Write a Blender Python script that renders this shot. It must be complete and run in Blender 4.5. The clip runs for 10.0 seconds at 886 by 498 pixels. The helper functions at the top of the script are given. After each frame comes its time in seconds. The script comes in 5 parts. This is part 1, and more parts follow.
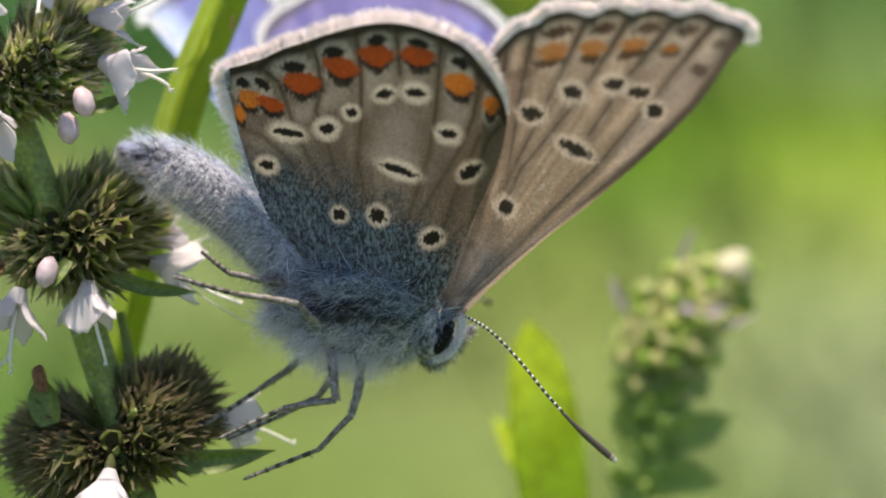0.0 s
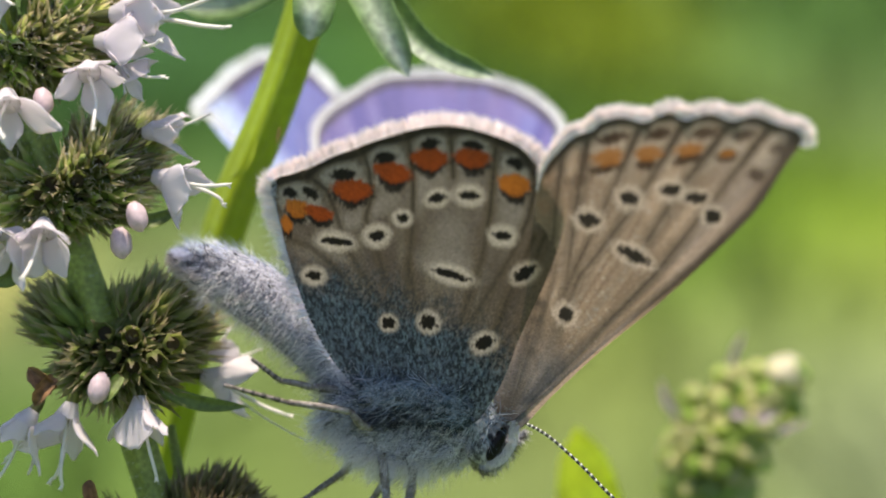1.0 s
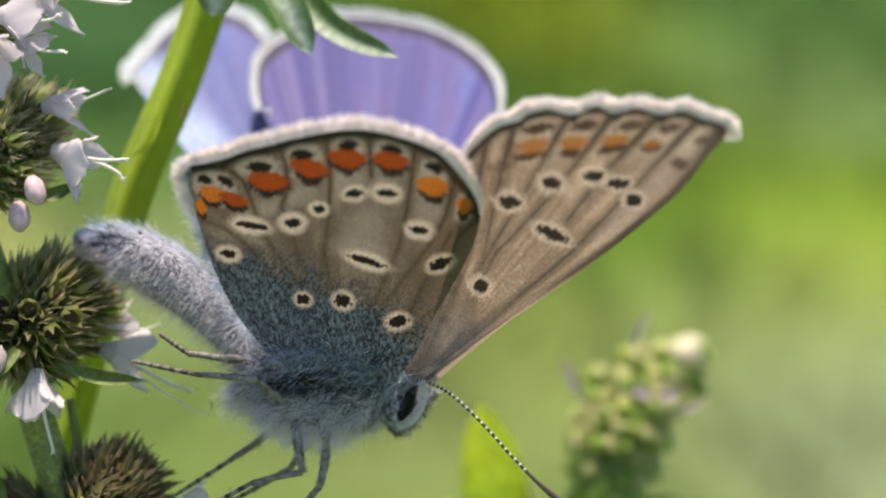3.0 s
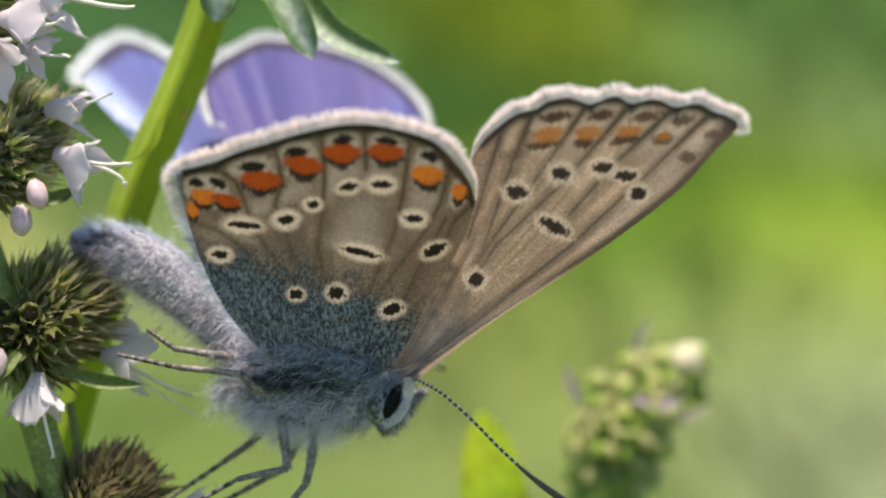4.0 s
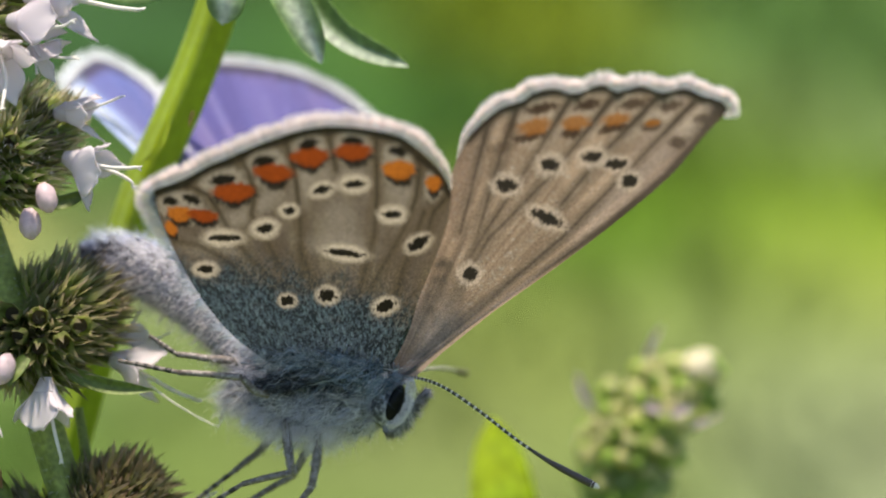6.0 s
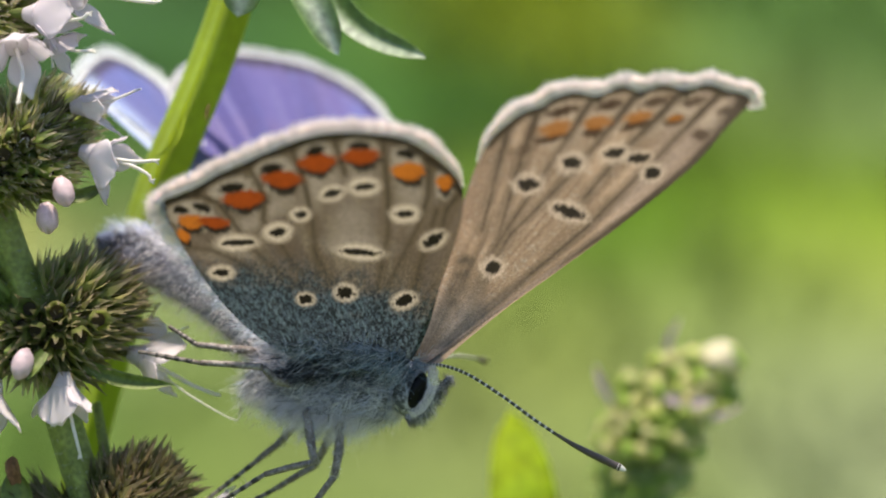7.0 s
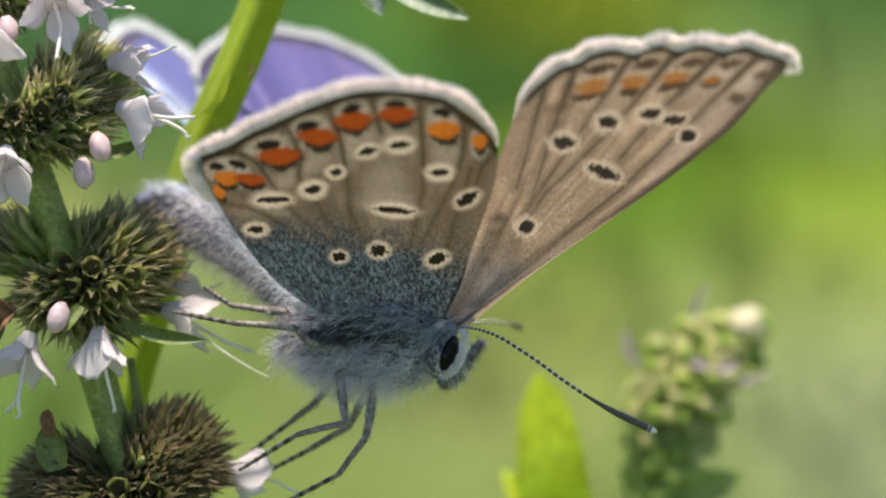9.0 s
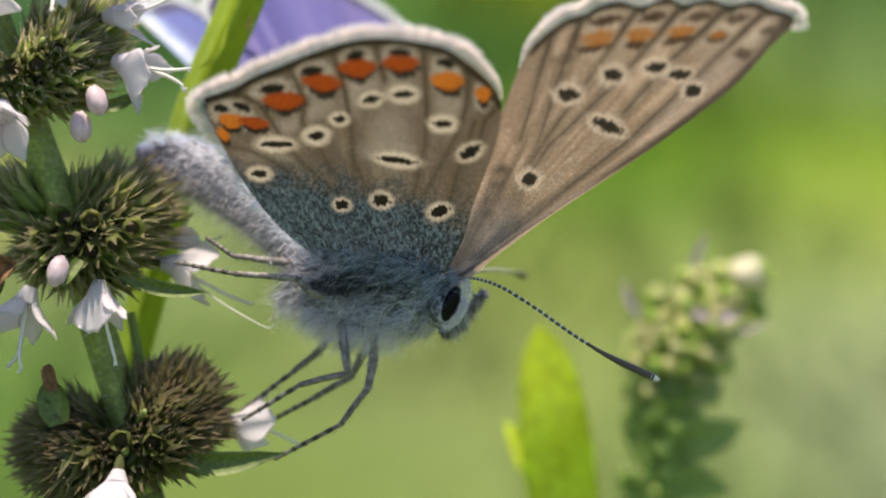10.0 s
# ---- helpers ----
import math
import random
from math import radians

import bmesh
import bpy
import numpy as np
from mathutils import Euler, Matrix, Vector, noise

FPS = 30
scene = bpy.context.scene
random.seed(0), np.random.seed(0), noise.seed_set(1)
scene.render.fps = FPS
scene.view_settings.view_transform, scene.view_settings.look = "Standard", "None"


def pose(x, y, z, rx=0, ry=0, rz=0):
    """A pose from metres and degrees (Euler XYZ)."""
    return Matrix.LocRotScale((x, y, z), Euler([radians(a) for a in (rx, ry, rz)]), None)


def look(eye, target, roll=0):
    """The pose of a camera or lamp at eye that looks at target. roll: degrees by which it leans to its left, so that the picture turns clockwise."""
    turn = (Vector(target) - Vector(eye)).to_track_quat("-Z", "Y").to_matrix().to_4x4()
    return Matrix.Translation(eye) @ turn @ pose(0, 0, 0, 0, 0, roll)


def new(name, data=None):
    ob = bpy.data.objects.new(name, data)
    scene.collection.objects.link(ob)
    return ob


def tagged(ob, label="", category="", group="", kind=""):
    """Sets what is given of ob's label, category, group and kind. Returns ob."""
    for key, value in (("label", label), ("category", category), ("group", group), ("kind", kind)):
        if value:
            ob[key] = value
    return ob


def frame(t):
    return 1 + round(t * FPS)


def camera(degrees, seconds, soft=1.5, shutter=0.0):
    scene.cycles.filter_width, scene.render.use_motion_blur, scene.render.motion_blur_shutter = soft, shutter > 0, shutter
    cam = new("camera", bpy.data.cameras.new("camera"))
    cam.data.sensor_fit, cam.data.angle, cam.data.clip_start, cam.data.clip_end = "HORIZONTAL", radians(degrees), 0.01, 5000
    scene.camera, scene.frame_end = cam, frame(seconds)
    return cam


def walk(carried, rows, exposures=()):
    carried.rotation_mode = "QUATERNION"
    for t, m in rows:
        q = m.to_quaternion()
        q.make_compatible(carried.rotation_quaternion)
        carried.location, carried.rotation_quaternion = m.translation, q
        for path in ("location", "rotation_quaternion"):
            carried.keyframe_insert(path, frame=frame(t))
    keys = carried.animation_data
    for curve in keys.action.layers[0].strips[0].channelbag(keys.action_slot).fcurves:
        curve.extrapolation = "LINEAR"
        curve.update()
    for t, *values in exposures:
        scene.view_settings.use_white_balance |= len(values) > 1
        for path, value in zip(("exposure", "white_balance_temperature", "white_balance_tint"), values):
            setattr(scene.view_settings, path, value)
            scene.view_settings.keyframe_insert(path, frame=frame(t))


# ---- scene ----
# The plan is laid out on an upright sheet through the butterfly, in units of 0.02 mm, u to the right and v down,
# with a depth d in millimetres behind it. TILT is how far the view looks down on the meadow.
U, MM = 0.02e-3, 0.001
REACH = 73.77
HEIGHT, TILT = 0.30, 15.0
P = Matrix.Translation((0, 0, HEIGHT)) @ Matrix.Rotation(radians(-TILT), 4, "X")
P_BACK = P.inverted()


def at(u, v, d=0.0):
    k = 1 + d / REACH
    return Vector(((u - 784) * U * k, d * MM, (441 - v) * U * k))


def view(x, y, z, pitch, roll, yaw):
    """A stand of the camera: millimetres from the middle of the plan, degrees."""
    turn = Matrix.Rotation(radians(yaw), 4, "Z") @ Matrix.Rotation(radians(pitch), 4, "X") @ Matrix.Rotation(radians(roll), 4, "Y")
    return P @ Matrix.Translation((x * MM, y * MM, z * MM)) @ turn @ Matrix.Rotation(radians(90), 4, "X")


# ---- camera ----
cam = camera(24.0, 10.0, soft=2.0)
cam.data.dof.use_dof = True
cam.data.dof.focus_distance = 0.0712
cam.data.dof.aperture_fstop = 34.0
walk(cam, [
    (0.0, view(-0.568, -74.028, -1.524, -1.184, 1.506, 0.441)),
    (0.2, view(-0.872, -73.65, -1.005, -0.781, 0.984, 0.677)),
    (0.5, view(-1.74, -73.084, -0.013, -0.01, 0.201, 1.352)),
    (0.7, view(-1.264, -73.281, 0.335, 0.26, 0.633, 0.982)),
    (1.0, view(-1.459, -73.576, 0.526, 0.408, 1.282, 1.133)),
    (1.2, view(-1.556, -73.57, 0.545, 0.423, 1.158, 1.209)),
    (1.5, view(-1.431, -73.561, 0.36, 0.28, 0.972, 1.112)),
    (1.7, view(-1.447, -73.606, 0.459, 0.356, 0.784, 1.124)),
    (2.0, view(-1.016, -73.672, 0.595, 0.462, 0.501, 0.789)),
    (2.2, view(-0.948, -73.835, 0.684, 0.531, 0.498, 0.737)),
    (2.5, view(-0.741, -74.079, 1.21, 0.94, 0.494, 0.575)),
    (2.7, view(-0.647, -74.134, 0.589, 0.457, 0.641, 0.502)),
    (3.0, view(0.347, -74.217, 0.075, 0.059, 0.861, -0.27)),
    (3.2, view(0.105, -74.65, 0.013, 0.01, 0.219, -0.082)),
    (4.3, view(0.38, -73.933, 0.415, 0.322, 0.486, -0.295)),
    (4.5, view(0.312, -73.802, 0.622, 0.483, 0.535, -0.242)),
    (4.7, view(0.36, -73.823, 0.523, 0.406, 0.386, -0.28)),
    (5.0, view(0.319, -73.853, 0.407, 0.316, 0.163, -0.248)),
    (5.2, view(0.679, -73.819, 0.267, 0.208, 0.098, -0.527)),
    (5.5, view(0, -73.769, 0, 0, 0, 0)),
    (5.7, view(0.182, -73.676, 0.306, 0.238, 0.211, -0.141)),
    (6.8, view(-0.328, -73.51, 0.14, 0.109, 0.264, 0.255)),
    (7.0, view(-0.226, -73.21, 0.154, 0.12, 0.547, 0.175)),
    (7.2, view(0.001, -73.332, 0.27, 0.21, 0.53, 0)),
    (7.5, view(0.101, -73.515, -0.025, -0.02, 0.503, -0.078)),
    (7.7, view(-0.401, -73.485, 0.248, 0.193, 0.251, 0.312)),
    (8.0, view(-0.989, -73.442, 0.317, 0.247, -0.127, 0.768)),
    (8.2, view(-0.717, -73.466, 0.368, 0.286, -0.128, 0.557)),
    (8.5, view(-0.992, -73.504, 0.167, 0.129, -0.128, 0.771)),
    (8.7, view(-0.847, -73.565, -0.112, -0.087, -0.08, 0.658)),
    (9.0, view(-0.804, -73.657, -0.565, -0.439, -0.007, 0.625)),
    (9.2, view(-0.917, -73.642, -1.05, -0.815, 0.328, 0.713)),
    (9.5, view(-0.482, -73.62, -1.521, -1.181, 0.831, 0.374)),
    (9.7, view(-0.735, -73.62, -1.383, -1.075, 0.84, 0.571)),
    (10.0, view(-0.795, -73.619, -1.465, -1.138, 0.853, 0.617)),
])

# ---- light ----
SUN_FROM = Vector((0.02, 0.05, 0.97)).normalized()
world = bpy.data.worlds.new("sky")
scene.world = world
world.use_nodes = True
wn = world.node_tree.nodes
sky = wn.new("ShaderNodeTexSky")
sky.sky_type, sky.sun_disc = "NISHITA", False
sky.sun_elevation = math.asin(SUN_FROM.z)
sky.sun_rotation = math.atan2(SUN_FROM.x, SUN_FROM.y)
world.node_tree.links.new(sky.outputs["Color"], wn["Background"].inputs["Color"])
wn["Background"].inputs["Strength"].default_value = 0.10
sun = new("sun", bpy.data.lights.new("sun", "SUN"))
sun.data.energy, sun.data.angle, sun.data.color = 4.3, radians(2.5), (1.0, 0.87, 0.71)
sun.matrix_world = look(SUN_FROM * 5, (0, 0, 0))
scene.view_settings.exposure = 1.0


# ---- materials ----
def material(name, colour=(0.5, 0.5, 0.5), rough=0.6, tint="", grain=0.0, grain_size=0.0001, bump=0.0, thin=0.0, vary=0.0,
             sheen=0.0, second=None, second_size=0.001, spec=0.5):
    """A surface: colour or a named tint of the mesh, grain (fine mottle), a second colour in larger patches, light through thin matter."""
    m = bpy.data.materials.new(name)
    m.use_nodes = True
    t = m.node_tree
    n, link = t.nodes, t.links.new
    bsdf = n["Principled BSDF"]
    bsdf.inputs["Roughness"].default_value = rough
    bsdf.inputs["Specular IOR Level"].default_value = spec
    if sheen:
        bsdf.inputs["Sheen Weight"].default_value = sheen
    coord = n.new("ShaderNodeTexCoord").outputs["Object"]

    def mottle(size, detail=3.0):
        k = n.new("ShaderNodeTexNoise")
        k.inputs["Scale"].default_value, k.inputs["Detail"].default_value = 1.0 / size, detail
        link(coord, k.inputs["Vector"])
        return k.outputs["Fac"]

    def mix(kind, fac, a, b):
        k = n.new("ShaderNodeMix")
        k.data_type, k.blend_type = "RGBA", kind
        for value, socket in ((fac, k.inputs[0]), (a, k.inputs[6]), (b, k.inputs[7])):
            if isinstance(value, (int, float)):
                socket.default_value = value
            elif isinstance(value, tuple):
                socket.default_value = (*value, 1.0)
            else:
                link(value, socket)
        return k.outputs[2]

    def ramp(value, low, high, to_low=0.0, to_high=1.0):
        k = n.new("ShaderNodeMapRange")
        for i, x in enumerate((low, high, to_low, to_high), 1):
            k.inputs[i].default_value = x
        link(value, k.inputs[0])
        return k.outputs[0]

    if tint:
        a = n.new("ShaderNodeAttribute")
        a.attribute_name = tint
        base = a.outputs["Color"]
    else:
        rgb = n.new("ShaderNodeRGB")
        rgb.outputs[0].default_value = (*colour, 1.0)
        base = rgb.outputs[0]
    if second:
        base = mix("MIX", ramp(mottle(second_size, 4.0), 0.42, 0.62), base, tuple(second))
    if vary:
        info = n.new("ShaderNodeObjectInfo")
        hsv = n.new("ShaderNodeHueSaturation")
        link(ramp(info.outputs["Random"], 0, 1, 1 - vary, 1 + vary), hsv.inputs["Value"])
        link(ramp(info.outputs["Random"], 0, 1, 0.5 + 0.05 * vary, 0.5 - 0.05 * vary), hsv.inputs["Hue"])
        link(base, hsv.inputs["Color"])
        base = hsv.outputs[0]
    if grain:
        k = mix("MIX", ramp(mottle(grain_size), 0.3, 0.7), (1 - grain,) * 3, (1 + grain,) * 3)
        base = mix("MULTIPLY", 1.0, base, k)
    link(base, bsdf.inputs["Base Color"])
    if bump:
        k = n.new("ShaderNodeBump")
        k.inputs["Strength"].default_value, k.inputs["Distance"].default_value = bump, grain_size * 0.5
        link(mottle(grain_size), k.inputs["Height"])
        link(k.outputs[0], bsdf.inputs["Normal"])
    if thin:
        through_light = n.new("ShaderNodeBsdfTranslucent")
        link(base, through_light.inputs["Color"])
        blend = n.new("ShaderNodeMixShader")
        blend.inputs[0].default_value = thin
        link(bsdf.outputs[0], blend.inputs[1])
        link(through_light.outputs[0], blend.inputs[2])
        link(blend.outputs[0], n["Material Output"].inputs["Surface"])
    return m


WING = material("wing scales", tint="tint", rough=0.75, grain=0.34, grain_size=0.00006, bump=0.35, thin=0.42, sheen=0.05)
BLUE_WING = material("blue wing scales", tint="tint", rough=0.6, grain=0.3, grain_size=0.00008, bump=0.3, thin=0.25, spec=0.2, sheen=0.16)
FRINGE = material("white fringe hairs", tint="tint", rough=0.7, thin=0.5, spec=0.2, sheen=0.3)
FUR = material("silvery fur", tint="tint", rough=0.6, thin=0.4, sheen=0.2)
ABDOMEN = material("pale abdomen scales", (0.26, 0.26, 0.30), 0.7, grain=0.5, grain_size=0.00012, second=(0.15, 0.15, 0.19), second_size=0.0004)
SKIN = material("dark body scales", (0.07, 0.075, 0.09), 0.7, grain=0.5, grain_size=0.00015, second=(0.30, 0.30, 0.34), second_size=0.0003)
EYE = material("glossy black eye", (0.004, 0.004, 0.006), 0.35, spec=0.12)
LEG = material("scaly grey leg", (0.23, 0.205, 0.19), 0.65, grain=0.5, grain_size=0.00008, second=(0.09, 0.072, 0.062), second_size=0.0002)
ANTENNA_DARK = material("black antenna ring", (0.02, 0.018, 0.016), 0.5)
ANTENNA_LIGHT = material("white antenna ring", (0.62, 0.6, 0.55), 0.6)
CLUB = material("brown antenna club", (0.06, 0.045, 0.035), 0.5, grain=0.3, grain_size=0.00008)
MINT_STEM = material("hairy green stem", (0.27, 0.33, 0.075), 0.6, grain=0.35, grain_size=0.0002, bump=0.4, second=(0.19, 0.24, 0.05), second_size=0.0012, thin=0.1)
CALYX = material("green calyx", tint="tint", rough=0.65, grain=0.35, grain_size=0.00012, bump=0.3, thin=0.5, vary=0.3)
PETAL = material("white petal", (0.83, 0.785, 0.825), 0.8, grain=0.06, grain_size=0.00025, bump=0.12, thin=0.62, spec=0.2)
PINK = material("pale pink bud", (0.66, 0.53, 0.57), 0.5, grain=0.12, grain_size=0.0002, bump=0.15, thin=0.35)
STAMEN = material("white filament", (0.78, 0.76, 0.72), 0.5, thin=0.3)
ANTHER = material("brown anther", (0.25, 0.16, 0.14), 0.6)
DRY = material("dry brown tissue", (0.24, 0.13, 0.06), 0.8, grain=0.4, grain_size=0.0002, bump=0.4, thin=0.2)
STEM = material("smooth yellow-green stem", (0.31, 0.41, 0.014), 0.35, grain=0.10, grain_size=0.0005, second=(0.34, 0.46, 0.018), second_size=0.003, thin=0.25)
LEAF = material("waxy green narrow leaf", tint="tint", rough=0.35, grain=0.28, grain_size=0.0003, bump=0.25, thin=0.22)
LIME = material("bright lime leaf", (0.72, 0.82, 0.08), 0.45, grain=0.2, grain_size=0.0005, bump=0.3, second=(0.66, 0.74, 0.05), second_size=0.002, thin=0.68)
SPIKE = material("pale green bud", tint="tint", rough=0.55, grain=0.2, grain_size=0.0002, thin=0.55, vary=0.2)
BRACT = material("dark green bract", (0.13, 0.18, 0.035), 0.55, grain=0.3, grain_size=0.0002, bump=0.3, thin=0.25)
SOIL = material("mossy meadow soil", tint="tint", rough=0.9, spec=0.1, grain=0.4, grain_size=0.01, bump=0.3)
SPIKE_LEAF = material("soft green leaf", (0.37, 0.47, 0.15), 0.6, grain=0.3, grain_size=0.0003, bump=0.2, thin=0.55)
GRASS = material("meadow grass", tint="tint", rough=0.8, thin=0.35, spec=0.15)


# ---- making meshes ----
def mesh_of(name, verts, faces, mat, tint=None, smooth=True):
    me = bpy.data.meshes.new(name)
    me.from_pydata([tuple(v) for v in verts], [], [tuple(f) for f in faces])
    if tint is not None:
        a = me.attributes.new("tint", "FLOAT_COLOR", "POINT")
        rgba = np.ones((len(verts), 4), np.float32)
        rgba[:, :3] = tint
        a.data.foreach_set("color", rgba.ravel())
    me.materials.append(mat)
    if smooth:
        me.polygons.foreach_set("use_smooth", [True] * len(me.polygons))
    me.update()
    return me


STUFF = ("fur", "fringe", "collar", "belly_hair", "eye_rim", "cheek_hair", "bristles", "leg_hair", "spines", "stem_hair", "whorl_hair", "banding", "calyx_mass")


def part(name, me, parent, m=None, label=""):
    ob = new(name, me)
    if name in STUFF:
        tagged(ob, kind="stuff")
    ob.parent = parent
    ob.matrix_basis = m or Matrix.Identity(4)
    return tagged(ob, label) if label else ob


def thing(name, base, label, category, group=""):
    """An empty at its base, given on the plan; parts go in the plan's axes, measured from the base."""
    ob = new(name)
    ob.empty_display_size = 0.002
    ob.matrix_basis = P @ Matrix.Translation(base)
    return tagged(ob, label, category, group)


def aim(place, way, size=1.0, spin=0.0):
    q = Vector(way).normalized().to_track_quat("Z", "Y")
    return Matrix.LocRotScale(Vector(place), q @ Euler((0, 0, radians(spin))).to_quaternion(), (size, size, size))


def smooth_line(points, count):
    """A Catmull-Rom line of so many points through those given."""
    p = np.array([tuple(q) for q in points], float)
    p = np.vstack([2 * p[0] - p[1], p, 2 * p[-1] - p[-2]])
    t = np.linspace(0, len(p) - 3 - 1e-9, count)
    i = t.astype(int)
    f = (t - i)[:, None]
    a, b, c, d = p[i], p[i + 1], p[i + 2], p[i + 3]
    return 0.5 * (2 * b + (c - a) * f + (2 * a - 5 * b + 4 * c - d) * f**2 + (3 * b - a - 3 * c + d) * f**3)


def tube(points, radii, sides=10, count=24, ribs=0.0, rib_count=4, flat=1.0):
    """Verts and faces of a closed tube along a smooth line, its radii in metres spread along it."""
    line = smooth_line(points, count)
    r = np.interp(np.linspace(0, 1, count), np.linspace(0, 1, len(radii)), radii)
    ahead = np.gradient(line, axis=0)
    ahead /= np.linalg.norm(ahead, axis=1)[:, None]
    side = np.cross(ahead, (0.0, 1.0, 0.0))
    side /= np.linalg.norm(side, axis=1)[:, None] + 1e-12
    up = np.cross(side, ahead)
    a = np.linspace(0, 2 * np.pi, sides, endpoint=False)
    k = 1 + ribs * np.cos(rib_count * a)
    ring = side[:, None] * (np.cos(a) * k)[None, :, None] + up[:, None] * (np.sin(a) * k * flat)[None, :, None]
    verts = list((line[:, None] + ring * r[:, None, None]).reshape(-1, 3))
    faces = [(i * sides + j, i * sides + (j + 1) % sides, (i + 1) * sides + (j + 1) % sides, (i + 1) * sides + j)
             for i in range(count - 1) for j in range(sides)]
    faces += [tuple(range(sides))[::-1], tuple((count - 1) * sides + j for j in range(sides))]
    return verts, faces


def blob(centre, axes, radii, rings=16, sides=24, rough=0.0, seed=1):
    """An ellipsoid with a gently uneven skin; axes: three unit vectors."""
    rng = np.random.default_rng(seed)
    ph = rng.uniform(0, 6.28, 6)
    verts, faces = [], []
    for i in range(rings + 1):
        b = math.pi * i / rings
        for j in range(sides):
            a = 2 * math.pi * j / sides
            k = 1 + rough * (math.sin(3 * a + ph[0]) * math.sin(2 * b + ph[1]) + 0.6 * math.sin(5 * a + 4 * b + ph[2]))
            x = (math.cos(b), math.sin(b) * math.cos(a), math.sin(b) * math.sin(a))
            verts.append(Vector(centre) + sum((Vector(ax) * (c * r * k) for ax, c, r in zip(axes, x, radii)), Vector()))
    for i in range(rings):
        for j in range(sides):
            faces.append((i * sides + j, i * sides + (j + 1) % sides, (i + 1) * sides + (j + 1) % sides, (i + 1) * sides + j))
    return verts, faces


def hairs(roots, ways, lengths, widths, rng, bend=0.25, sides=None):
    """Thin tapering blades, bent once. Rows of roots and unit ways."""
    roots, ways = np.asarray(roots, float), np.asarray(ways, float)
    ways = ways / (np.linalg.norm(ways, axis=1)[:, None] + 1e-12)
    n = len(roots)
    side = np.cross(ways, rng.normal(size=(n, 3))) if sides is None else np.array(sides)
    side /= np.linalg.norm(side, axis=1)[:, None] + 1e-12
    lift = np.cross(side, ways) * rng.normal(0, bend, (n, 1))
    L, W = np.asarray(lengths).reshape(-1, 1), np.asarray(widths).reshape(-1, 1) * 0.5
    mid = roots + (ways + lift * 0.3) * L * 0.5
    tip = roots + (ways + lift) * L
    v = np.stack([roots - side * W, roots + side * W, mid - side * W * 0.8, mid + side * W * 0.8, tip], 1).reshape(-1, 3)
    k = np.arange(n)[:, None] * 5
    quads = (k + np.array([0, 1, 3, 2])).tolist()
    tris = (k + np.array([2, 3, 4])).tolist()
    return v, quads + tris


def join(*pieces):
    verts, faces = [], []
    for v, f in pieces:
        k = len(verts)
        verts += list(v)
        faces += [tuple(i + k for i in face) for face in f]
    return verts, faces


def joined(name, pieces, mat):
    """One mesh out of tinted meshes, each at its own pose."""
    verts, faces, tints = [], [], []
    for me, m in pieces:
        k = len(verts)
        verts += [m @ v.co for v in me.vertices]
        faces += [tuple(i + k for i in p.vertices) for p in me.polygons]
        tints += [tuple(d.color)[:3] for d in me.attributes["tint"].data]
    return mesh_of(name, verts, faces, mat, np.array(tints))


# ---- the butterfly's wings ----
_rng = np.random.default_rng(5)
_FIELD = _rng.random((128, 128))


def cloud(x, y, size):
    """Smooth noise between 0 and 1 over the plan."""
    x, y = np.asarray(x) / size, np.asarray(y) / size
    i, j = np.floor(x).astype(int), np.floor(y).astype(int)
    f, g = x - i, y - j
    f, g = f * f * (3 - 2 * f), g * g * (3 - 2 * g)
    q = lambda a, b: _FIELD[a % 128, b % 128]
    return (q(i, j) * (1 - f) + q(i + 1, j) * f) * (1 - g) + (q(i, j + 1) * (1 - f) + q(i + 1, j + 1) * f) * g


def step(x, low, high):
    f = np.clip((x - low) / (high - low), 0, 1)
    return f * f * (3 - 2 * f)


def lay(col, colour, amount):
    return col * (1 - amount[:, None]) + np.asarray(colour) * amount[:, None]


def oval(x, y, cx, cy, rx, ry, turn=0.0, soft=0.12, ragged=0.18):
    c, s = math.cos(radians(turn)), math.sin(radians(turn))
    dx, dy = x - cx, y - cy
    r = np.sqrt(((dx * c + dy * s) / rx) ** 2 + ((dy * c - dx * s) / ry) ** 2)
    r = r + ragged * (cloud(x + 3 * cy, y * 0.5, 3.0) - 0.5) * 2
    return 1 - step(r, 1 - soft, 1 + soft)


def vein(x, y, points, width):
    """How near a bent line lies: 1 on it, 0 past its width."""
    near = np.full(x.shape, 1e9)
    for (ax, ay), (bx, by) in zip(points, points[1:]):
        t = np.clip(((x - ax) * (bx - ax) + (y - ay) * (by - ay)) / ((bx - ax) ** 2 + (by - ay) ** 2), 0, 1)
        near = np.minimum(near, np.hypot(x - ax - t * (bx - ax), y - ay - t * (by - ay)))
    return 1 - step(near, width * 0.35, width)


BLACK, RINGC = (0.009, 0.005, 0.004), (0.62, 0.50, 0.385)


